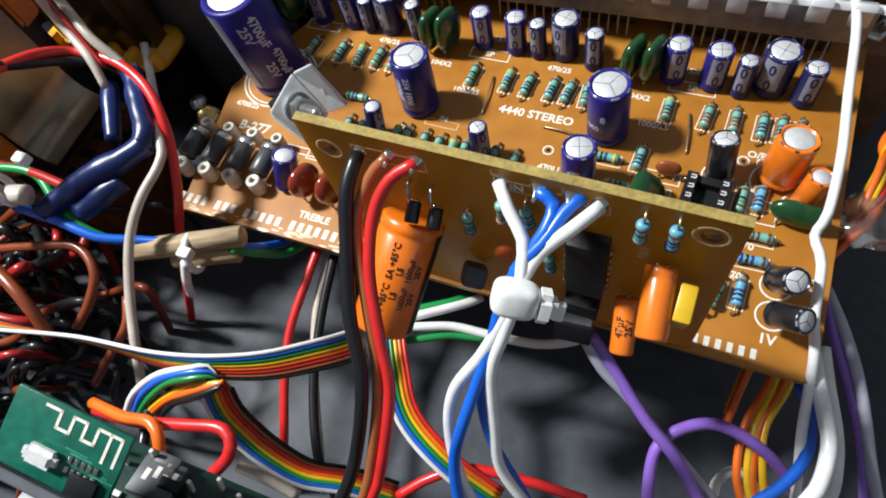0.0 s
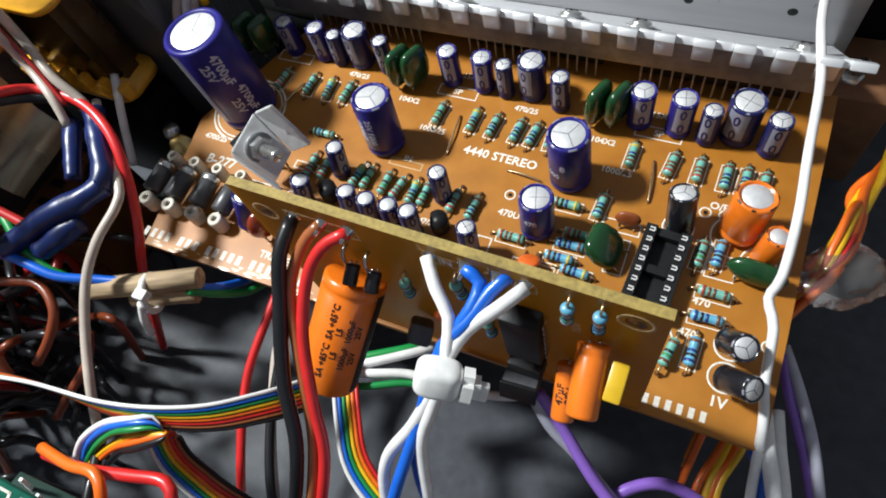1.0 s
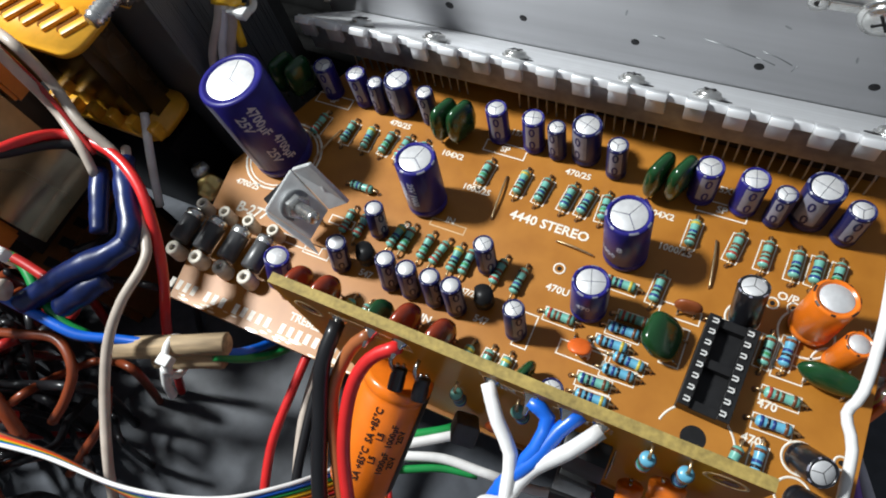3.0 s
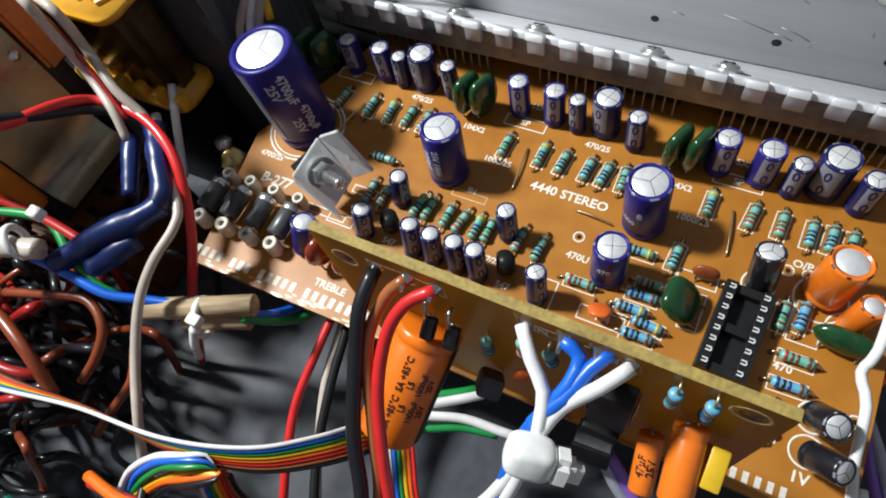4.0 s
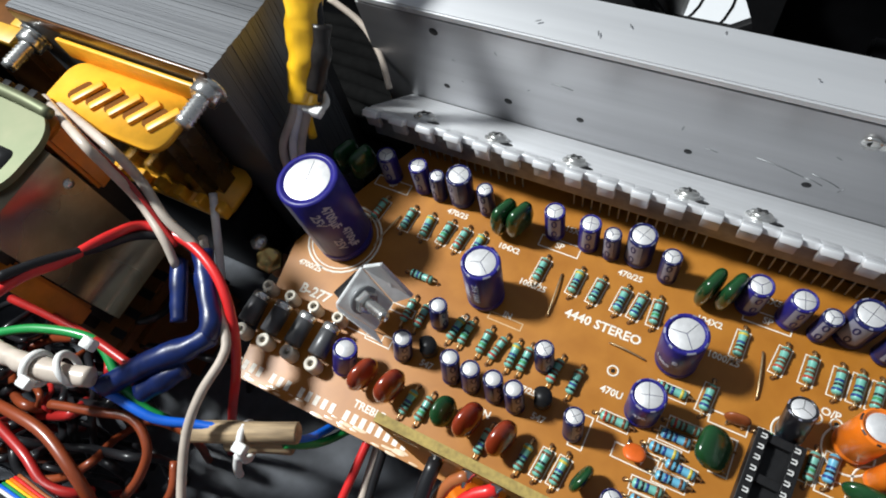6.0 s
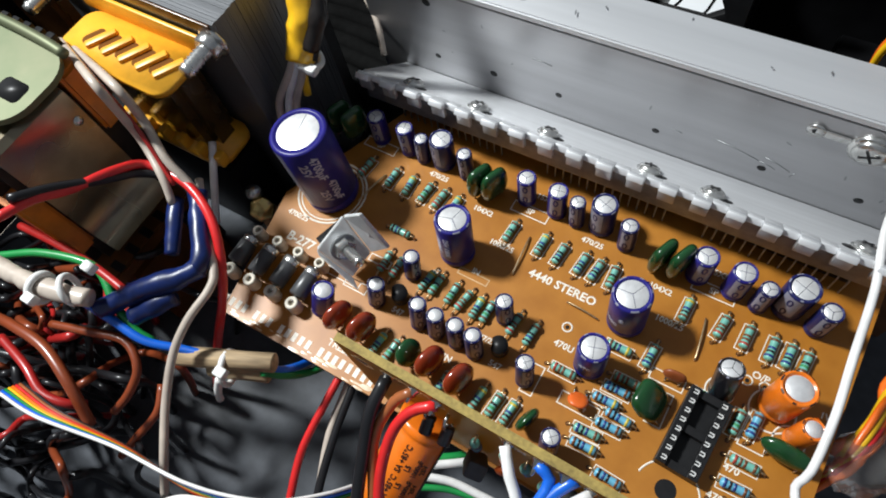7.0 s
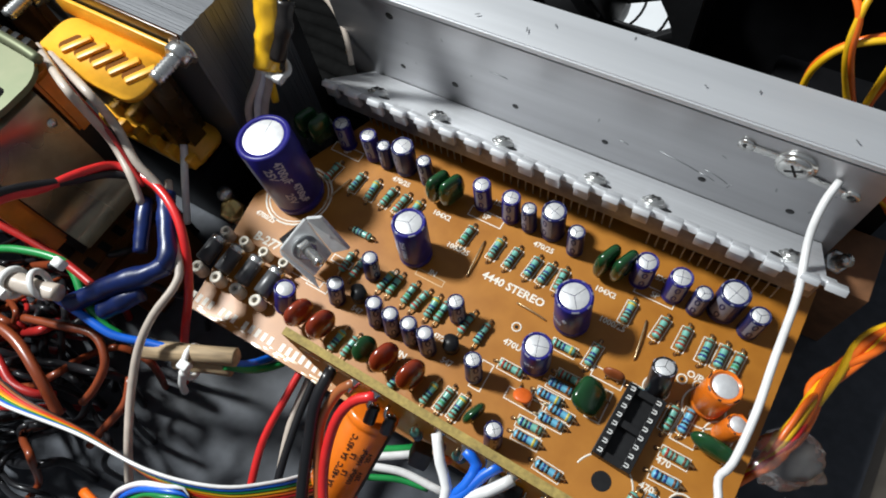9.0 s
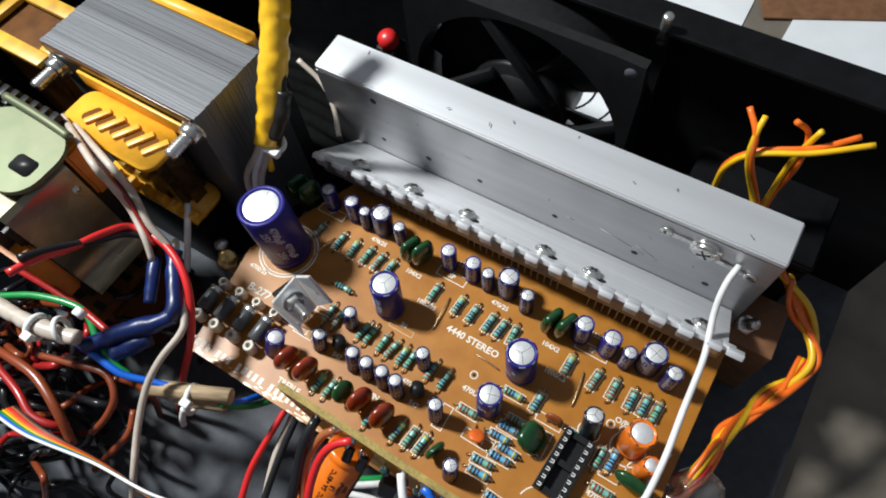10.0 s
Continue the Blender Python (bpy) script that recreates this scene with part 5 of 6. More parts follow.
wire("wire", 1.2, GREENW, [(-146, -61, 20), (-133, -54, 21), (-117, -50, 20), (-107, -55, 17), (-99, -58, 14), (-93, -58, 11)], "green wire lying in the tangle")
wire("wire", 1.1, BLUEW, [(-64, -49, 7), (-61, -46, 2), (-60, -40, -6), (-57, -32, -10)], "blue wire curling under the board")
wire("wire", 1.1, GREENW, [(-64, -50, 7), (-60, -47, 1), (-58, -42, -7), (-54, -34, -10)], "green wire curling under the board")
wire("wire", 1.2, SHADERUSTW, [(-127, -69, 8), (-113, -65, 10), (-102, -62, 10), (-95, -66, 8), (-95, -73, 4), (-98, -79, 0)], "brown wire loop in the tangle")
wire("wire", 1.2, SHADERUSTW, [(-95, -67, -6), (-92, -74, -8), (-95, -83, -12), (-98, -90, -16)], "brown wire lying on the black floor")
wire("wire", 1.5, SHADERUSTW, [(-147, -76, 10), (-129, -74, 15), (-116, -74, 16), (-104, -78, 14), (-97, -84, 6)], "thick orange-red wire in the tangle, darkened for shade")
wire("wire", 1.25, SHADEREDW, [(-136, -79, 10), (-122, -81, 11), (-113, -84, 10), (-106, -83, 8), (-104, -81, 4)], "red wire lying in the tangle")
wire("wire", 1.2, SHADEREDW, [(-152, -51, 16), (-133, -50, 19), (-117, -50, 20), (-104, -51, 20)], "red wire lying in the tangle")
wire("wire", 1.2, ORANGEW, [(-72, -93, 12), (-61, -93, 15), (-53, -92, 17), (-49, -96, 16), (-48, -105, 10)], "orange wire over the small green board")
wire("wire", 1.3, REDW, [(-72, -94, 10), (-60, -93, 12), (-48, -90, 14), (-39, -88, 15), (-36, -92, 14), (-41, -100, 10), (-43, -108, 5)], "red wire over the small green board")
wire("wire", 1.2, BLACKW, [(-63, -87, 8), (-57, -97, 10), (-54, -107, 8)], "black wire over the small green board")
wire("wire", 1.3, CREAMW, [(-43, -94, -5), (-36, -94, -6), (-29, -95, -10)], "off-white wire end on the floor")
wire("wire", 1.2, BLACKW, [(-177, -70, -18), (-205, -69, -34), (-218, -69, -35), (-228, -69, -34), (-224, -68, -22), (-248, -74, -32)], "black wire tangled on the chassis floor")
wire("wire", 1.15, BLACKW, [(-143, -108, -26), (-134, -105, -32), (-107, -92, -8), (-107, -86, -16), (-114, -80, -23), (-120, -72, -34)], "black wire tangled on the chassis floor")
wire("wire", 1.33, BLACKW, [(-145, -96, -24), (-162, -106, -30), (-172, -116, -33), (-169, -118, -19), (-179, -127, -21), (-197, -142, -34)], "black wire tangled on the chassis floor")
wire("wire", 1.31, BLACKW, [(-157, -87, -10), (-141, -83, -6), (-135, -81, -12), (-127, -77, -16), (-108, -72, -7), (-106, -70, -20)], "black wire tangled on the chassis floor")
wire("wire", 0.86, SHADERUSTW, [(-150, -89, -12), (-172, -88, -24), (-175, -82, -24), (-163, -74, -19), (-161, -68, -26), (-154, -60, -22)], "rust-red wire tangled on the chassis floor, darkened for shade")
wire("wire", 1.0, BLACKW, [(-142, -84, -7), (-151, -78, -22), (-137, -68, -6), (-165, -62, -31), (-154, -52, -28), (-147, -43, -20)], "black wire tangled on the chassis floor")
wire("wire", 1.24, SHADERUSTW, [(-178, -94, -32), (-159, -88, -4), (-175, -86, -11), (-175, -80, -6), (-189, -76, -13), (-197, -70, -22)], "rust-red wire tangled on the chassis floor, darkened for shade")
wire("wire", 1.13, BLACKW, [(-199, -70, -24), (-205, -75, -36), (-189, -74, -33), (-182, -69, -35), (-154, -62, -15), (-156, -60, -27)], "black wire tangled on the chassis floor")
wire("wire", 1.48, BLACKW, [(-175, -91, -25), (-150, -82, -10), (-155, -76, -20), (-146, -70, -18), (-122, -64, -4), (-124, -58, -12)], "black wire tangled on the chassis floor")
wire("wire", 0.94, BLACKW, [(-143, -89, -30), (-128, -92, -18), (-135, -100, -25), (-127, -101, -8), (-127, -106, -7), (-136, -111, -8)], "black wire tangled on the chassis floor")
wire("wire", 1.24, SHADERUSTW, [(-145, -94, -20), (-129, -87, -15), (-118, -78, -8), (-127, -72, -24), (-126, -64, -33), (-103, -61, -20)], "rust-red wire tangled on the chassis floor, darkened for shade")
wire("wire", 1.12, SHADEREDW, [(-118, -90, -9), (-132, -97, -14), (-130, -103, -9), (-150, -112, -20), (-151, -111, -9), (-160, -118, -9)], "red wire tangled on the chassis floor, darkened for shade")
wire("wire", 1.17, BLACKW, [(-182, -60, -35), (-152, -63, -20), (-136, -67, -15), (-132, -74, -20), (-134, -83, -31), (-144, -93, -35)], "black wire tangled on the chassis floor")
wire("wire", 1.38, SHADEREDW, [(-151, -75, -29), (-144, -65, -26), (-138, -56, -16), (-151, -50, -22), (-148, -47, -5), (-180, -49, -20)], "red wire tangled on the chassis floor, darkened for shade")
wire("wire", 1.42, BLACKW, [(-146, -60, -6), (-144, -62, -15), (-151, -68, -31), (-136, -74, -15), (-144, -81, -34), (-119, -78, -18)], "black wire tangled on the chassis floor")
wire("wire", 1.29, BLACKW, [(-188, -76, -21), (-161, -72, -6), (-177, -68, -25), (-170, -62, -15), (-177, -56, -27), (-158, -50, -8)], "black wire tangled on the chassis floor")
wire("wire", 0.9, BLACKW, [(-111, -93, -4), (-128, -105, -31), (-123, -109, -21), (-123, -116, -28), (-103, -111, -13), (-89, -104, -6)], "black wire tangled on the chassis floor")
wire("wire", 1.11, SHADERUSTW, [(-124, -99, -22), (-102, -98, -2), (-114, -110, -30), (-105, -114, -18), (-111, -124, -29), (-94, -122, -11)], "rust-red wire tangled on the chassis floor, darkened for shade")
wire("wire", 1.08, BLACKW, [(-196, -86, -34), (-181, -82, -9), (-216, -78, -32), (-212, -70, -35), (-203, -61, -27), (-190, -52, -22)], "black wire tangled on the chassis floor")
wire("wire", 1.04, BLACKW, [(-159, -85, -26), (-173, -90, -30), (-182, -92, -27), (-198, -90, -33), (-190, -89, -15), (-215, -97, -27)], "black wire tangled on the chassis floor")
wire("wire", 1.36, BLACKW, [(-133, -101, -18), (-142, -109, -32), (-137, -112, -34), (-121, -108, -25), (-103, -100, -10), (-103, -98, -19)], "black wire tangled on the chassis floor")
wire("wire", 1.04, BLACKW, [(-143, -53, -3), (-155, -48, -28), (-130, -45, -14), (-119, -41, -14), (-102, -40, -6), (-104, -36, -26)], "black wire tangled on the chassis floor")
wire("wire", 1.28, BLACKW, [(-138, -89, -24), (-155, -89, -32), (-146, -90, -11), (-170, -101, -30), (-146, -101, -7), (-144, -105, -13)], "black wire tangled on the chassis floor")
wire("wire", 1.15, BLACKW, [(-192, -77, -24), (-164, -78, -2), (-194, -87, -35), (-179, -88, -29), (-172, -92, -25), (-167, -94, -26)], "black wire tangled on the chassis floor")
wire("wire", 0.9, SHADERUSTW, [(-202, -83, -35), (-179, -80, -26), (-160, -73, -16), (-151, -66, -10), (-148, -58, -12), (-151, -52, -23)], "rust-red wire tangled on the chassis floor, darkened for shade")
wire("wire", 0.86, BLACKW, [(-128, -84, -6), (-120, -82, -11), (-122, -83, -31), (-103, -84, -19), (-88, -85, -9), (-89, -92, -16)], "black wire tangled on the chassis floor")
wire("wire", 0.98, SHADERUSTW, [(-165, -98, -21), (-171, -95, -35), (-163, -86, -28), (-155, -78, -20), (-143, -70, -4), (-184, -71, -33)], "rust-red wire tangled on the chassis floor, darkened for shade")
wire("wire", 1.23, BLACKW, [(-172, -78, -11), (-188, -75, -19), (-187, -68, -20), (-175, -61, -10), (-176, -55, -14), (-189, -48, -31)], "black wire tangled on the chassis floor")
wire("wire", 1.12, BLACKW, [(-182, -91, -33), (-182, -96, -19), (-197, -107, -26), (-190, -110, -10), (-210, -121, -17), (-251, -129, -33)], "black wire tangled on the chassis floor")
wire("wire", 1.15, BLACKW, [(-131, -101, -29), (-139, -107, -29), (-151, -109, -31), (-135, -102, -4), (-149, -104, -8), (-155, -107, -6)], "black wire tangled on the chassis floor")
wire("wire", 1.34, BLACKW, [(-164, -81, -16), (-177, -91, -21), (-193, -104, -34), (-160, -104, -8), (-144, -106, -4), (-152, -112, -27)], "black wire tangled on the chassis floor")
wire("wire", 0.92, BLACKW, [(-151, -76, -22), (-133, -72, -17), (-133, -74, -33), (-112, -70, -22), (-108, -75, -31), (-93, -78, -20)], "black wire tangled on the chassis floor")
wire("wire", 1.5, BLACKW, [(-162, -74, -14), (-170, -83, -28), (-148, -86, -13), (-141, -91, -14), (-132, -92, -19), (-120, -86, -17)], "black wire tangled on the chassis floor")
wire("wire", 1.15, BLACKW, [(-180, -67, -24), (-175, -71, -28), (-154, -69, -17), (-140, -65, -10), (-141, -66, -22), (-133, -65, -23)], "black wire tangled on the chassis floor")
wire("wire", 1.48, SHADERUSTW, [(-148, -75, -9), (-183, -74, -33), (-176, -65, -23), (-168, -57, -21), (-147, -51, -8), (-164, -41, -32)], "rust-red wire tangled on the chassis floor, darkened for shade")
wire("wire", 1.19, BLACKW, [(-175, -63, -18), (-168, -54, -21), (-166, -44, -28), (-128, -40, -3), (-126, -31, -8), (-128, -21, -7)], "black wire tangled on the chassis floor")
wire("wire", 0.81, BLACKW, [(-152, -102, -14), (-160, -112, -32), (-134, -110, -14), (-135, -114, -32), (-113, -111, -18), (-104, -109, -23)], "black wire tangled on the chassis floor")
wire("wire", 1.45, SHADEREDW, [(-150, -83, -6), (-162, -80, -28), (-129, -70, -3), (-145, -64, -26), (-131, -56, -19), (-135, -48, -22)], "red wire tangled on the chassis floor, darkened for shade")
wire("wire", 0.88, BLACKW, [(-181, -65, -13), (-177, -72, -9), (-182, -79, -19), (-163, -83, -3), (-162, -89, -8), (-174, -96, -28)], "black wire tangled on the chassis floor")
wire("wire", 1.31, BLACKW, [(-132, -84, -5), (-137, -79, -16), (-158, -75, -34), (-136, -66, -16), (-138, -60, -12), (-153, -54, -21)], "black wire tangled on the chassis floor")
wire("wire", 1.19, BLACKW, [(-108, -91, -4), (-132, -104, -35), (-127, -106, -23), (-135, -112, -25), (-150, -121, -36), (-139, -122, -24)], "black wire tangled on the chassis floor")
wire("wire", 0.83, SHADEREDW, [(-141, -73, -9), (-148, -68, -12), (-164, -66, -18), (-183, -69, -25), (-190, -71, -20), (-212, -72, -28)], "red wire tangled on the chassis floor, darkened for shade")
wire("wire", 0.82, BLACKW, [(-184, -69, -11), (-194, -64, -24), (-159, -60, -3), (-176, -55, -27), (-163, -50, -25), (-162, -48, -36)], "black wire tangled on the chassis floor")
wire("wire", 1.1, ORANGEW, [(70, 81, 8), (83, 74, 1), (91, 59, -3), (82, 43, -3), (78, 29, -4), (73, 12, -4), (67, 3, -4)], "orange wire twisted in a bundle")
wire("wire", 1.1, YELLOWW, [(73, 83, 6), (82, 72, 1), (90, 60, -1), (85, 44, -4), (76, 28, -5), (72, 13, -2), (69, 3, -4)], "yellow wire twisted in a bundle")
wire("wire", 1.1, ORANGEW, [(72, 82, 4), (81, 72, 3), (92, 60, -1), (83, 44, -6), (76, 28, -3), (74, 13, -2), (68, 3, -6)], "orange wire twisted in a bundle")
wire("wire", 1.1, YELLOWW, [(69, 81, 7), (84, 74, 3), (91, 59, -3), (81, 44, -4), (78, 29, -3), (73, 11, -4), (67, 4, -5)], "yellow wire twisted in a bundle")
wire("wire", 1.1, ORANGEW, [(74, 80, 7), (79, 72, 1), (92, 63, -2), (85, 42, -2), (74, 27, -5), (75, 15, -4), (69, 1, -4)], "orange wire twisted in a bundle")
wire("wire", 1.1, YELLOWW, [(72, 82, 5), (82, 73, 1), (90, 59, -0), (84, 44, -4), (76, 29, -5), (73, 12, -2), (68, 3, -5)], "yellow wire twisted in a bundle")
wire("wire", 0.9, ORANGEW, [(64, -19, -16), (61, -36, -17), (58, -47, -18), (59, -58, -21), (64, -66, -24)], "orange wire running under the board")
wire("wire", 0.9, YELLOWW, [(65, -19, -16), (62, -36, -17), (60, -47, -18), (61, -57, -21), (65, -65, -24)], "yellow wire running under the board")
wire("wire", 0.9, ORANGEW, [(66, -18, -16), (64, -35, -17), (61, -46, -18), (62, -57, -21), (66, -65, -24)], "orange wire running under the board")
wire("wire", 0.9, YELLOWW, [(67, -18, -16), (65, -35, -17), (62, -46, -18), (64, -56, -21), (67, -64, -24)], "yellow wire running under the board")
wire("wire", 0.9, ORANGEW, [(65, 79, 10), (53, 90, 24), (45, 88, 42), (42, 90, 52), (37, 95, 56)], "orange loose wire standing up behind the heatsink")
wire("wire", 0.9, YELLOWW, [(64, 78, 10), (52, 89, 24), (44, 88, 42), (42, 90, 52), (42, 94, 56)], "yellow loose wire standing up behind the heatsink")
wire("wire", 0.9, ORANGEW, [(56, 87, 16), (56, 94, 26), (57, 96, 40), (55, 99, 50), (50, 96, 56)], "orange loose wire standing up behind the heatsink")
wire("wire", 0.9, YELLOWW, [(55, 86, 16), (55, 93, 26), (55, 96, 40), (56, 96, 50), (57, 96, 56)], "yellow loose wire standing up behind the heatsink")
wire("wire", 0.9, ORANGEW, [(39, 89, 24), (39, 90, 36), (45, 91, 45), (58, 95, 50), (67, 101, 54)], "orange loose wire standing up behind the heatsink")
wire("wire", 0.9, YELLOWW, [(39, 89, 24), (39, 88, 36), (44, 89, 45), (58, 93, 50), (71, 100, 54)], "yellow loose wire standing up behind the heatsink")
wire("wire", 1.2, CREAMW, [(-98, 11, 3), (-104, 17, 18), (-98, 23, 32), (-96, 31, 44)], "off-white wire in a taped bundle")
wire("wire", 1.2, CREAMW, [(-96, 12, 3), (-99, 19, 18), (-95, 25, 32), (-94, 31, 44)], "off-white wire in a taped bundle")
wire("wire", 1.2, WHITEW, [(-97, 12, 3), (-101, 18, 18), (-97, 24, 32), (-95, 31, 44)], "off-white wire in a taped bundle")
wire("wire", 1.2, YELLOWW, [(-96, 23, 22), (-96, 26, 32), (-94, 32, 44)], "yellow wire in a taped bundle")
wire("wire", 1.2, BLACKW, [(-93, 28, 33), (-91, 34, 45), (-94, 42, 54)], "black wire in a taped bundle")
wire("wire", 1.0, CREAMW, [(-113, 64, 30), (-103, 63, 24), (-96, 59, 18), (-90, 52, 12)], "off-white wire behind the heatsink")
ribbon([(-120, -87, 12), (-103, -86, 15), (-79, -82, 16), (-56, -80, 17), (-39, -75, 16), (-29, -68, 12), (-23, -61, 6)], 8, 0.78, 115, 12)
ribbon([(-46.5, -79.0, 11.5), (-47.5, -81, 10.5), (-46, -84.5, 5), (-43, -87, -2), (-38, -89, -8), (-31, -90, -14), (-22, -88, -18), (-12, -87, -26)], 8, 0.8, 150, 130)
ribbon([(-23, -51, -2), (-17, -62, -3), (-11, -71, -6), (-0, -77, -10), (12, -80, -18)], 6, 0.9, 150, 150)
def fading(t):
    """The radius of a strand that sinks into the ribbon at its end."""
    return 0.75 * min(1.0, max(0.02, (1 - t) / 0.25))


wire("wire", fading, WHITEW, [(-67, -93, 7), (-64, -88, 12), (-58, -83, 16), (-51, -80, 18), (-47, -78, 18), (-44, -79.6, 16.5)], "white strand split from the ribbon cable")
wire("wire", fading, BLUEW, [(-65, -92, 7), (-62, -88, 12), (-57, -84, 16), (-51, -81, 18), (-46, -79, 18), (-44, -79.6, 16.5)], "blue strand split from the ribbon cable")
wire("wire", fading, GREENW, [(-64, -92, 7), (-60, -88, 12), (-55, -84, 16), (-50, -82, 18), (-46, -80, 18), (-44, -79.6, 16.5)], "green strand split from the ribbon cable")
wire("wire", fading, YELLOWW, [(-63, -92, 7), (-57, -87, 12), (-51, -83, 15), (-43, -80, 17), (-44, -79.6, 16.5)], "yellow strand split from the ribbon cable")
wire("wire", fading, ORANGEW, [(-62, -92, 7), (-56, -87, 12), (-50, -84, 15), (-43, -80, 17), (-44, -79.6, 16.5)], "orange strand split from the ribbon cable")
wire("wire", fading, BLACKW, [(-59, -91, 7), (-54, -87, 12), (-49, -85, 15), (-43, -81, 17), (-44, -79.6, 16.5)], "black strand split from the ribbon cable")


# ---- tape, ties and odd pieces ----
def tape(pts, r, mat, label):
    """Tape wound round a bundle: lapped turns, creased."""
    line = spline(pts, 0.9)
    laps = sum((q - p).length for p, q in zip(line, line[1:])) / (r * 2.2)
    wob = lambda t: r * (1 + 0.05 * math.sin(9 * t + r) + 0.045 * ((t * laps) % 1.0 - 0.5))
    bm = tube(bmesh.new(), line, wob, 18)
    for v in bm.verts:
        v.co += Vector((noise.noise(v.co * 260), noise.noise(v.co * 260 + Vector((7, 0, 0))), 0)) * r * 0.0002
    return thing("tape_wrap", bm, mat, label, "tape")


tape([(-97, 27, 33), (-96, 33, 43), (-97, 40, 53), (-99, 48, 62), (-102, 56, 71)], 4.6, TAPEYELLOW, "yellow tape wrapped round a wire bundle")
tape([(-101.6, 55.2, 70), (-103, 59, 74), (-104, 62, 77)], 4.3, NYLON, "white tape wrapped round the end of a wire bundle")
tape([(-92.5, 28.0, 37), (-91.2, 33, 44), (-91.6, 38, 50)], 2.6, TAPEBLACK, "black tape on a wire bundle")


def tie(points, r, label, head):
    """A nylon cable tie: a flat loop and its square head."""
    top = empty("cable_tie", label, "cable tie", "cable ties")
    part("strap", tube(bmesh.new(), spline(points, 0.8), r, 8), NYLON, top, "", TM)
    part("head", box(bmesh.new(), head, (3.4, 2.8, 2.6), 0.5), NYLON, top, "", TM)
    return top


def loop(c, axis, rad, n=14):
    a = Vector(axis).normalized()
    s = a.cross(Vector((0.2, 0.3, 1))).normalized()
    u = a.cross(s)
    return [Vector(c) + (s * math.cos(2 * math.pi * k / n) + u * math.sin(2 * math.pi * k / n)) * rad for k in range(n + 1)]


tie(loop((-96, 28.2, 32), (0.4, 0.3, 0.9), 4.2), 1.0, "white nylon cable tie round a wire bundle", (-92, 25, 32))

structure("trim", box(bmesh.new(), (-62, 117.5, 85.8), (338, 13, 1.6), 0.3), BLACKPANEL, "black folded lip of the rear panel")
structure("paper_sheet", box(bmesh.new(), (-62, 270, -23.5), (172, 240, 0.6), m=pose(0, 0, 0, 0, 0, 1.5)), PAPER, "white paper sheet on the table")
structure("paper_sheet", box(bmesh.new(), (118, 262, -23.3), (176, 200, 0.6), m=pose(0, 0, 0, 0, 0, -2)), PAPER, "white paper sheet on the table")
nyl = empty("cable_tie", "white nylon cable tie gathering blue and white wires", "cable tie", "cable ties")
along_wires = Vector((-0.08, -0.66, -0.75)).normalized()
sideways = Vector((0.93, 0.25, -0.22))
sideways = (sideways - along_wires * sideways.dot(along_wires)).normalized()
NM = Matrix.Translation(P(12.4, -55.6, 44.6)) @ Matrix((sideways, along_wires.cross(sideways), along_wires)).transposed().to_4x4()
band = bmesh.new()
bmesh.ops.create_uvsphere(band, u_segments=24, v_segments=16, radius=1.0)
for v in band.verts:
    v.co = Vector([math.copysign(abs(c) ** e, c) * w * MM for c, e, w in zip(v.co, (0.6, 0.6, 0.42), (3.6, 2.9, 2.6))])
part("band", band, NYLON, nyl, "", NM)
part("head", bevelled(box(bmesh.new(), (4.4, 0.2, 0.2), (3.8, 4.6, 4.9)), 1.1), NYLON, nyl, "", NM)
part("tail", box(bmesh.new(), (6.8, 0.4, 0.6), (1.8, 1.3, 3.0), 0.3), NYLON, nyl, "", NM)


# wooden sticks with wires tied to them
def stick(a, b, r):
    d = along(a, b)
    h = (Vector(b) - Vector(a)).length
    return tagged(part("wooden_stick", lathe([(0, 0), (r * 0.9, 0), (r, 0.4), (r * 1.04, h * 0.4), (r * 0.96, h * 0.7), (r, h - 0.3), (r * 0.85, h), (0, h)], 10), WOOD, None, "", d), "rough pale wooden stick used as an insulator", "stick", "wooden sticks")


stick((-88, -58.3, 8.5), (-61.5, -46.3, 8.5), 2.7)
stick((-79, -56.0, 4.4), (-63.0, -49.4, 4.0), 2.3)
tie(loop((-73, -53.5, 6.6), (0.9, 0.42, 0), 4.4), 0.9, "white nylon cable tie round wooden sticks", (-71.5, -55.5, 11.0))
thing("tie_tail", tube(bmesh.new(), spline([(-72, -57, 9), (-73.5, -60, 3), (-75, -61.5, -3)], 1.0), 1.1, 8), NYLON, "loose tail of a white cable tie", "cable tie")

# blue tape over joints
tape([(-108, -58, 18), (-98, -48, 22), (-90, -41, 23.5), (-87, -36.5, 24)], 2.9, TAPEBLUE, "blue insulating tape round a wire joint")
tape([(-87.5, -37.5, 24), (-88, -34, 25), (-94, -27, 26), (-100, -20, 27)], 2.6, TAPEBLUE, "blue insulating tape round a wire joint")
tape([(-97.5, -37, 22.5), (-101, -31, 24.5), (-105, -24, 26)], 2.1, TAPEBLUE, "blue insulating tape round a lead")
tape([(-99, -55, 17), (-94, -49.5, 19), (-91, -45.5, 19.5)], 2.7, TAPEBLUE, "folded end of blue insulating tape")
# white bundle with its ties
tape([(-142, -63, 24), (-127, -62, 25), (-116, -60, 25.6), (-107, -57.5, 25)], 2.6, CREAMW, "off-white sleeved wire bundle")
tie(loop((-121, -61.5, 25.5), (0.95, 0.2, 0.1), 3.7), 1.0, "white nylon cable tie on a wire bundle", (-119, -65, 28))
tie(loop((-113, -58, 26), (0.7, 0.7, 0.1), 3.7), 0.9, "white nylon cable tie on a wire bundle", (-109, -51, 30))

# little green radio module leaning by the front panel
PALETRACK = material("masked_copper_track", (0.05, 0.30, 0.20), 0.35, 0.2, 0.2, 600, 0.1)
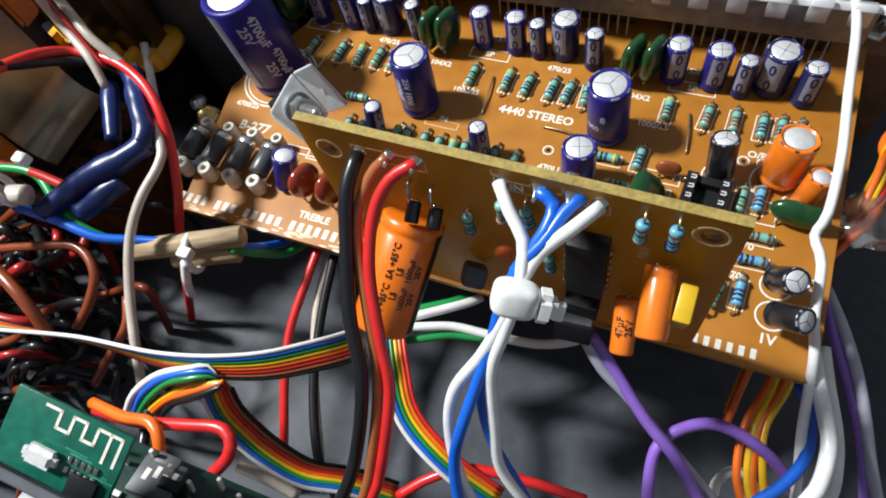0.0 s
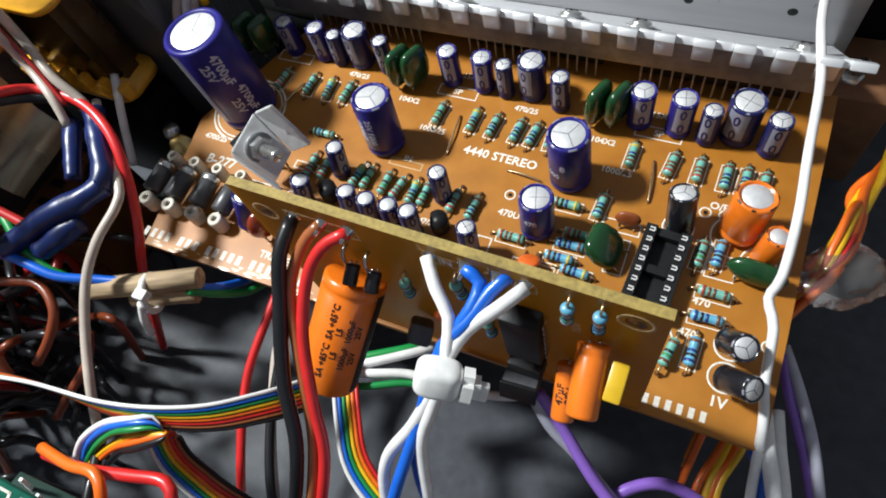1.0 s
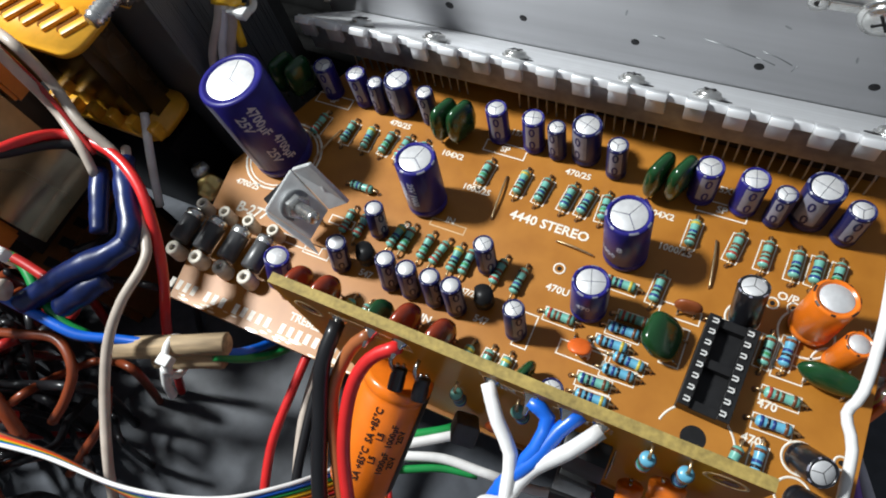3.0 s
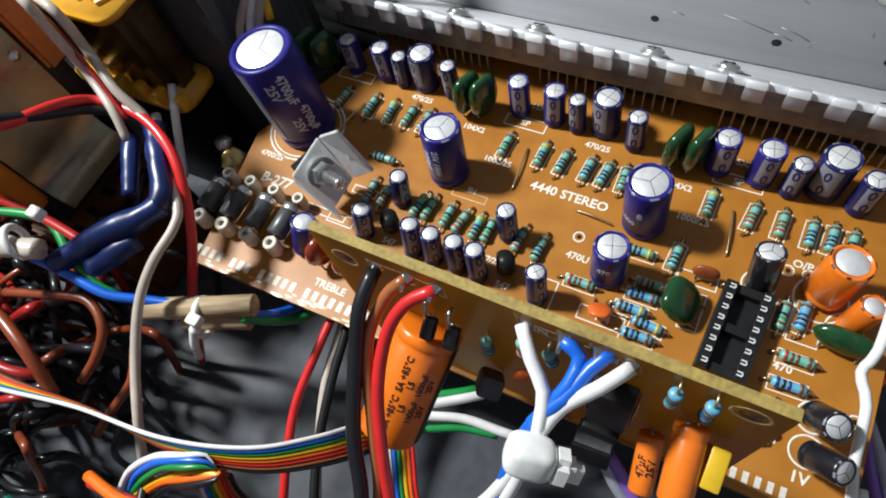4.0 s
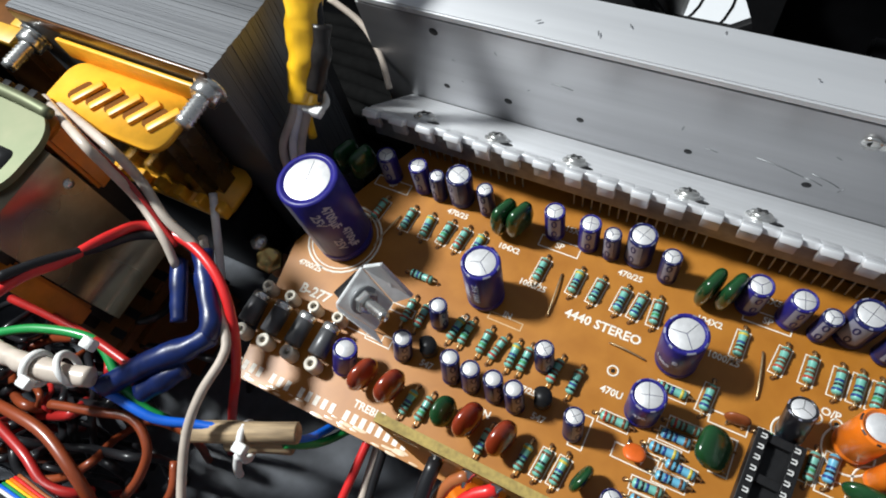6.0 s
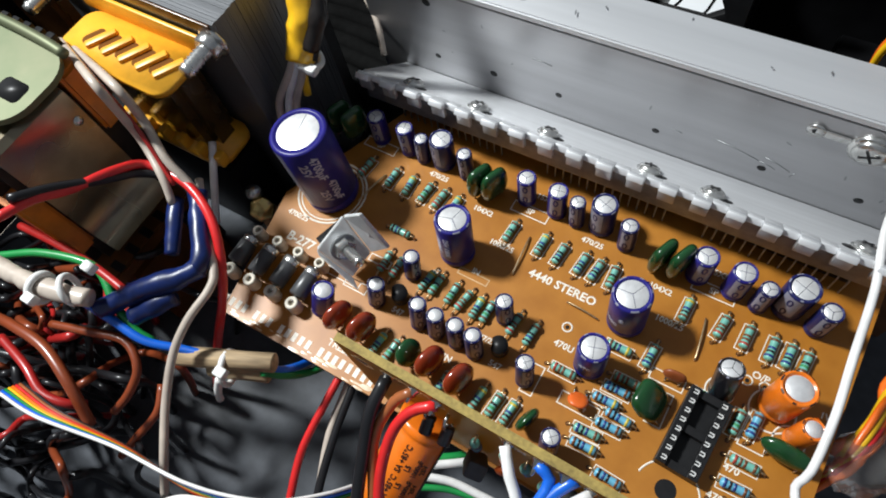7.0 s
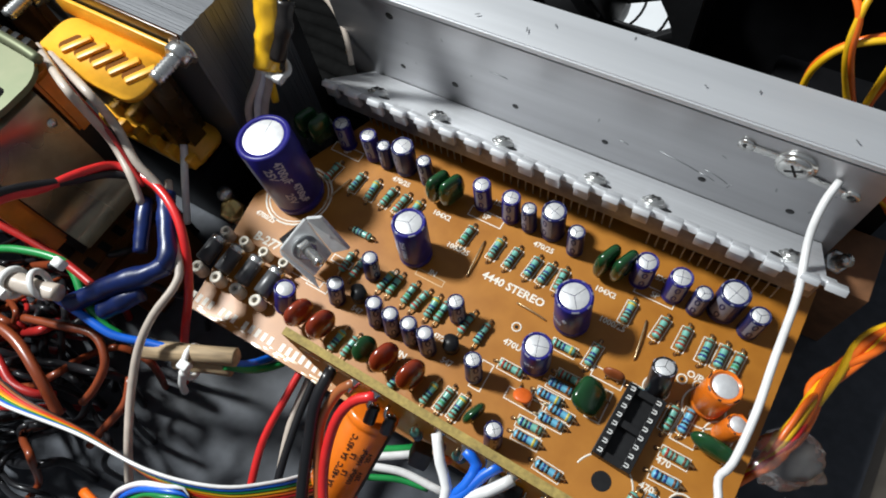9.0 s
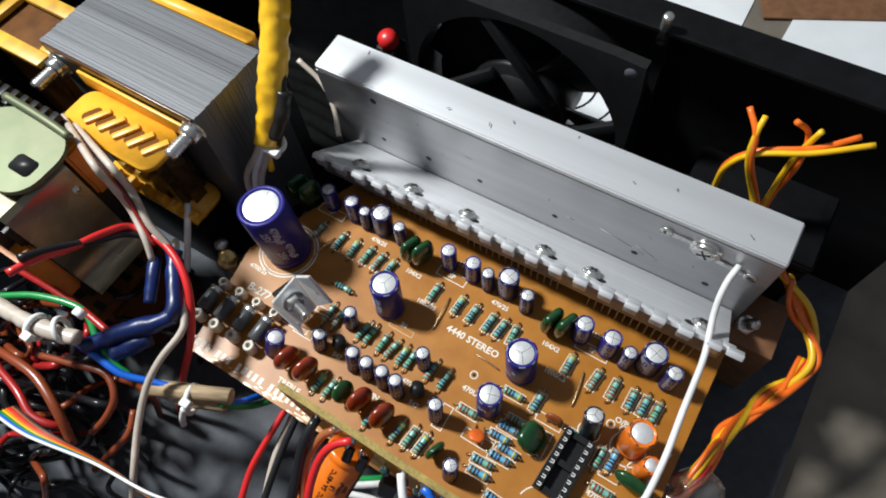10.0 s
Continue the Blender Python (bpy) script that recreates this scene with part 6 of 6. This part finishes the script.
radio = empty("radio_module", "small green radio module with a printed zigzag aerial", "circuit board")
U, V = Vector((21.0, -1.0, -5.0)), Vector((0.5, -14.5, -5.6))
Un, Vn = U.normalized(), (V - V.project(U)).normalized()
RM = Matrix.Translation(P(-53, -92.4, 49)) @ Matrix((Un, Vn, Un.cross(Vn))).transposed().to_4x4() @ Matrix.Scale(0.86, 4)
part("board", box(bmesh.new(), (10.2, 7.4, 0), (23.4, 13.8, 1.0), 0.1), GREENPCB, radio, "", RM)
for x0, y0, x1, y1 in ((5, 1.6, 8, 1.6), (8, 1.6, 8, 4.6), (8, 4.6, 10.6, 4.6), (10.6, 4.6, 10.6, 1.6), (10.6, 1.6, 13.2, 1.6), (13.2, 1.6, 13.2, 4.6), (13.2, 4.6, 15.6, 4.6), (15.6, 4.6, 15.6, 1.6), (15.6, 1.6, 20.4, 1.6), (20.4, 1.6, 20.4, 6.6), (18.2, 1.6, 18.2, 6.6)):
    part("aerial_track", box(bmesh.new(), ((x0 + x1) / 2, (y0 + y1) / 2, -0.56), (abs(x1 - x0) + 0.55, abs(y1 - y0) + 0.55, 0.1)), SILK, radio, "whitish zigzag aerial track", RM, smooth=False)
part("crystal", bevelled(box(bmesh.new(), (8.2, 9.6, -1.8), (6.6, 3.4, 2.8)), 1.0), TIN, radio, "oval metal crystal can", RM)
part("chip", box(bmesh.new(), (17, 12.6, -1.1), (5.4, 5.4, 1.1), 0.1), BLACKPLASTIC, radio, "", RM)
for k in range(10):
    part("chip_resistor", box(bmesh.new(), (13 + (k % 5) * 1.3, 8.4 + (k // 5) * 1.8, -0.8), (0.8, 1.2, 0.6), 0.08), SOLDER, radio, "", RM)
for k in range(6):
    part("track", box(bmesh.new(), (13.4 + k * 1.2, 7.0 + 0.5 * k, -0.54), (4.6, 0.3, 0.08)), PALETRACK, radio, "pale copper track", RM, smooth=False)
back = empty("control_board", "dark green control board behind the front panel", "circuit board")
part("board", box(bmesh.new(), (0, 0, 0), (60, 26, 1.6), 0.2), material("dark_green_mask", (0.004, 0.03, 0.02), 0.35, 0, 0.2, 400, 0.1), back, "", Matrix.Translation(P(-30, -108, 24)) @ pose(0, 0, 0, -18, 12))
for k in range(9):
    part("component", box(bmesh.new(), (0, 0, 0), (rng.uniform(2, 5), rng.uniform(2, 4), rng.uniform(2, 5)), 0.3), (BLACKPLASTIC, NYLON, GREYPLASTIC)[k % 3], back, "", Matrix.Translation(P(-38 + rng.uniform(-14, 30), -100 + rng.uniform(-6, 4), 25)) @ pose(0, 0, 0, -18, 12))
CB = Matrix.Translation(P(-30, -108, 24)) @ pose(0, 0, 0, -18, 12)
part("labelled_chip", box(bmesh.new(), (-10, 8, 2.2), (8, 7, 2.8), 0.3), GREYPLASTIC, back, "grey square chip with white marks", CB)
for k in range(4):
    part("chip_mark", box(bmesh.new(), (-12 + 1.6 * k, 8 + 0.9 * (k % 2), 3.64), (0.9, 2.0, 0.1)), SILK, back, "", CB, smooth=False)
for k in range(12):
    x, y = -26 + 4.4 * k, 11.2 - 1.1 * (k % 3)
    part("pin", box(bmesh.new(), (x, y, 3.2), (0.7, 0.7, 5.2), 0.1), TIN, back, "", CB, smooth=False)
    part("chip_resistor", box(bmesh.new(), (x + 1.6, y - 5.2 + 1.7 * (k % 2), 1.2), (1.8, 1.0, 0.8), 0.1), (SOLDER, BLACKPLASTIC, NYLON)[k % 3], back, "", CB)
part("socket", box(bmesh.new(), (8, 5, 3.4), (13, 5, 5.2), 0.5), NYLON, back, "white plastic socket", CB)
part("socket", box(bmesh.new(), (22, 6, 3.2), (8, 6, 5.0), 0.5), BLACKPLASTIC, back, "black plastic socket", CB)
structure("wall_south", box(bmesh.new(), (-62, -153, 6), (338, 2, 48), 0.4), BLACKPANEL, "dark metal front panel")

structure("front_bracket", box(bmesh.new(), (-60, -105.4, 66), (60, 1.6, 20), 0.3), BLACKFLOOR, "blue-grey painted inner front bracket")

# nylon clip round the wires under the board
clip = empty("wire_clip", "milky white nylon clip round orange wires", "clip")
part("loop", tube(bmesh.new(), spline([(57.5, -60.5, -36), (57.2, -57.5, -32), (59.5, -54.6, -30), (63.2, -54.4, -31), (65.4, -56.6, -34)], 0.8), 1.2, 10), NYLON, clip, "", TM)
part("foot", bevelled(box(bmesh.new(), (67.2, -58.5, -38), (6.4, 9, 6)), 1.2), NYLON, clip, "", TM)

# glue lump on the twisted fan wires
lump = bmesh.new()
bmesh.ops.create_icosphere(lump, subdivisions=4, radius=1.0)
for v in lump.verts:
    k = 1 + 0.35 * noise.noise(v.co * 1.6) + 0.16 * noise.noise(v.co * 4.5)
    v.co = Vector((v.co.x * 10 * k, v.co.y * 6.5 * k, v.co.z * 4.5 * k)) * MM
thing("glue_lump", lump, HOTGLUE, "clear hot glue lump over orange wires", "glue", Matrix.Translation(P(74.5, 4, -4)) @ pose(0, 0, 0, 0, 0, 35))
for k in range(4):
    wire("wire", 0.85, (ORANGEW, REDW, YELLOWW, ORANGEW)[k], [(90 - k, 60, -2), (83 + k * 0.6, 43, -4 + k * 0.5), (77, 29 - k, -4), (76 - k, 16 + k, -3 + k), (74 - k, 6 + k * 1.2, -3 + k * 0.8), (69, -3 + k, -5), (63 - k, -14 + k, -12), (58, -30 + k * 2, -20), (56, -46 + k * 2, -30)], ("orange", "red", "yellow", "orange")[k] + " wire held under clear glue")

# behind and beside
sbox = empty("switch_box", "black plastic box behind the heatsink", "box")
part("body", bevelled(box(bmesh.new(), (54, 97, -19), (46, 30, 58)), 1.0), BLACKPANEL, sbox, "", TM)
part("lid", bevelled(box(bmesh.new(), (54, 97, 12), (47.4, 31.4, 4)), 0.8), BLACKPANEL, sbox, "", TM)
thing("red_knob", lathe([(0, 0), (4, 0), (4.4, 2), (4.0, 5), (2.6, 6.6), (0, 7)], 18), REDW, "round red push button", "button", Matrix.Translation(P(-98, 100, 14)) @ pose(0, 0, 0, 20))
thing("button_post", box(bmesh.new(), (-98, 100, -17), (9, 9, 62), 0.6), BLACKPLASTIC, "black post under a red button", "post")
post = empty("terminal_post", "brass screw terminal beside the board corner", "terminal")
part("stem", lathe([(0, 0), (4, 0), (4, 27), (2.4, 27.5), (2.4, 31), (0, 31)], 16), BROWNBOARD, post, "", Matrix.Translation(P(-110, -3, -48)))
part("nut", lathe([(0, 0), (3.4, 0), (3.6, 0.4), (3.6, 2.6), (3.1, 3), (0, 3)], 6), material("brass", (0.75, 0.55, 0.22), 0.25, 1, 0.15, 400, 0.1), post, "brass nut", Matrix.Translation(P(-110, -4.2, -14.5)) @ Matrix.Scale(1.25, 4) @ pose(0, 0, 0, 24, 30))
part("screw", lathe([(0, 0), (1.6, 0), (1.6, 5), (2.3, 5.4), (2.0, 6.6), (0, 7.2)], 14), STEEL, post, "", Matrix.Translation(P(-115.2, -0.6, -17)) @ Matrix.Scale(1.25, 4) @ pose(0, 0, 0, 10, 10))

# invented black blocks that keep the floor dark beside the transformer
strip = empty("dark_filler_strip", "made-up black strip in place of dark clutter on the floor", "terminal strip")
part("base", bevelled(box(bmesh.new(), (-104, 12, -40), (24, 44, 16)), 0.8), BLACKPANEL, strip, "", TM)
for k in range(5):
    part("filler_block", bevelled(box(bmesh.new(), (-104, -6 + 9 * k, -28), (18, 7.4, 10)), 0.8), BLACKPANEL, strip, "", TM)
    part("filler_screw", lathe([(0, 0), (1.8, 0), (1.8, 0.8), (1.4, 1.1), (0, 1.2)], 12), STEEL, strip, "", Matrix.Translation(P(-100, -6 + 9 * k, -23)))
# invented cables, added to cover floor that comes out too bright
for k in range(13):
    if k < 5:
        x = -122 + 6.2 * k
        path = [(x + 4, 38, -44), (x, 46, -40 + 3 * (k % 3)), (x - 3 + 2 * (k % 2), 56, -41), (x + 2, 64, -42)]
    else:
        y = 66 + 6.8 * (k - 5)
        path = [(-226, y + 3, -43), (-190, y - 2, -40 + 2 * (k % 2)), (-150, y + 2, -41), (-118, y - 1, -40 + 3 * (k % 2)), (-94, y, -43)]
    ob = part("cable", tube(bmesh.new(), spline(path, 3), 3.6, 12), RUBBER, None, "", TM)
    tagged(ob, "made-up thick black cable darkening the chassis floor", "cable", "black cables")
wire("wire", 0.6, SHADEREDW, [(-154, -4, 44), (-121, -14, 54), (-118, -15, 43), (-112, -18, 36), (-105, -22, 30)], "thin red lead among off-white transformer leads")

structure("card_strip", box(bmesh.new(), (0, 0, 0), (160, 52, 1.2), 0.2, m=pose(0.086, 0.321, -0.0222, 0, 0, 26)), BROWNBOARD, "brown card lying on white paper")
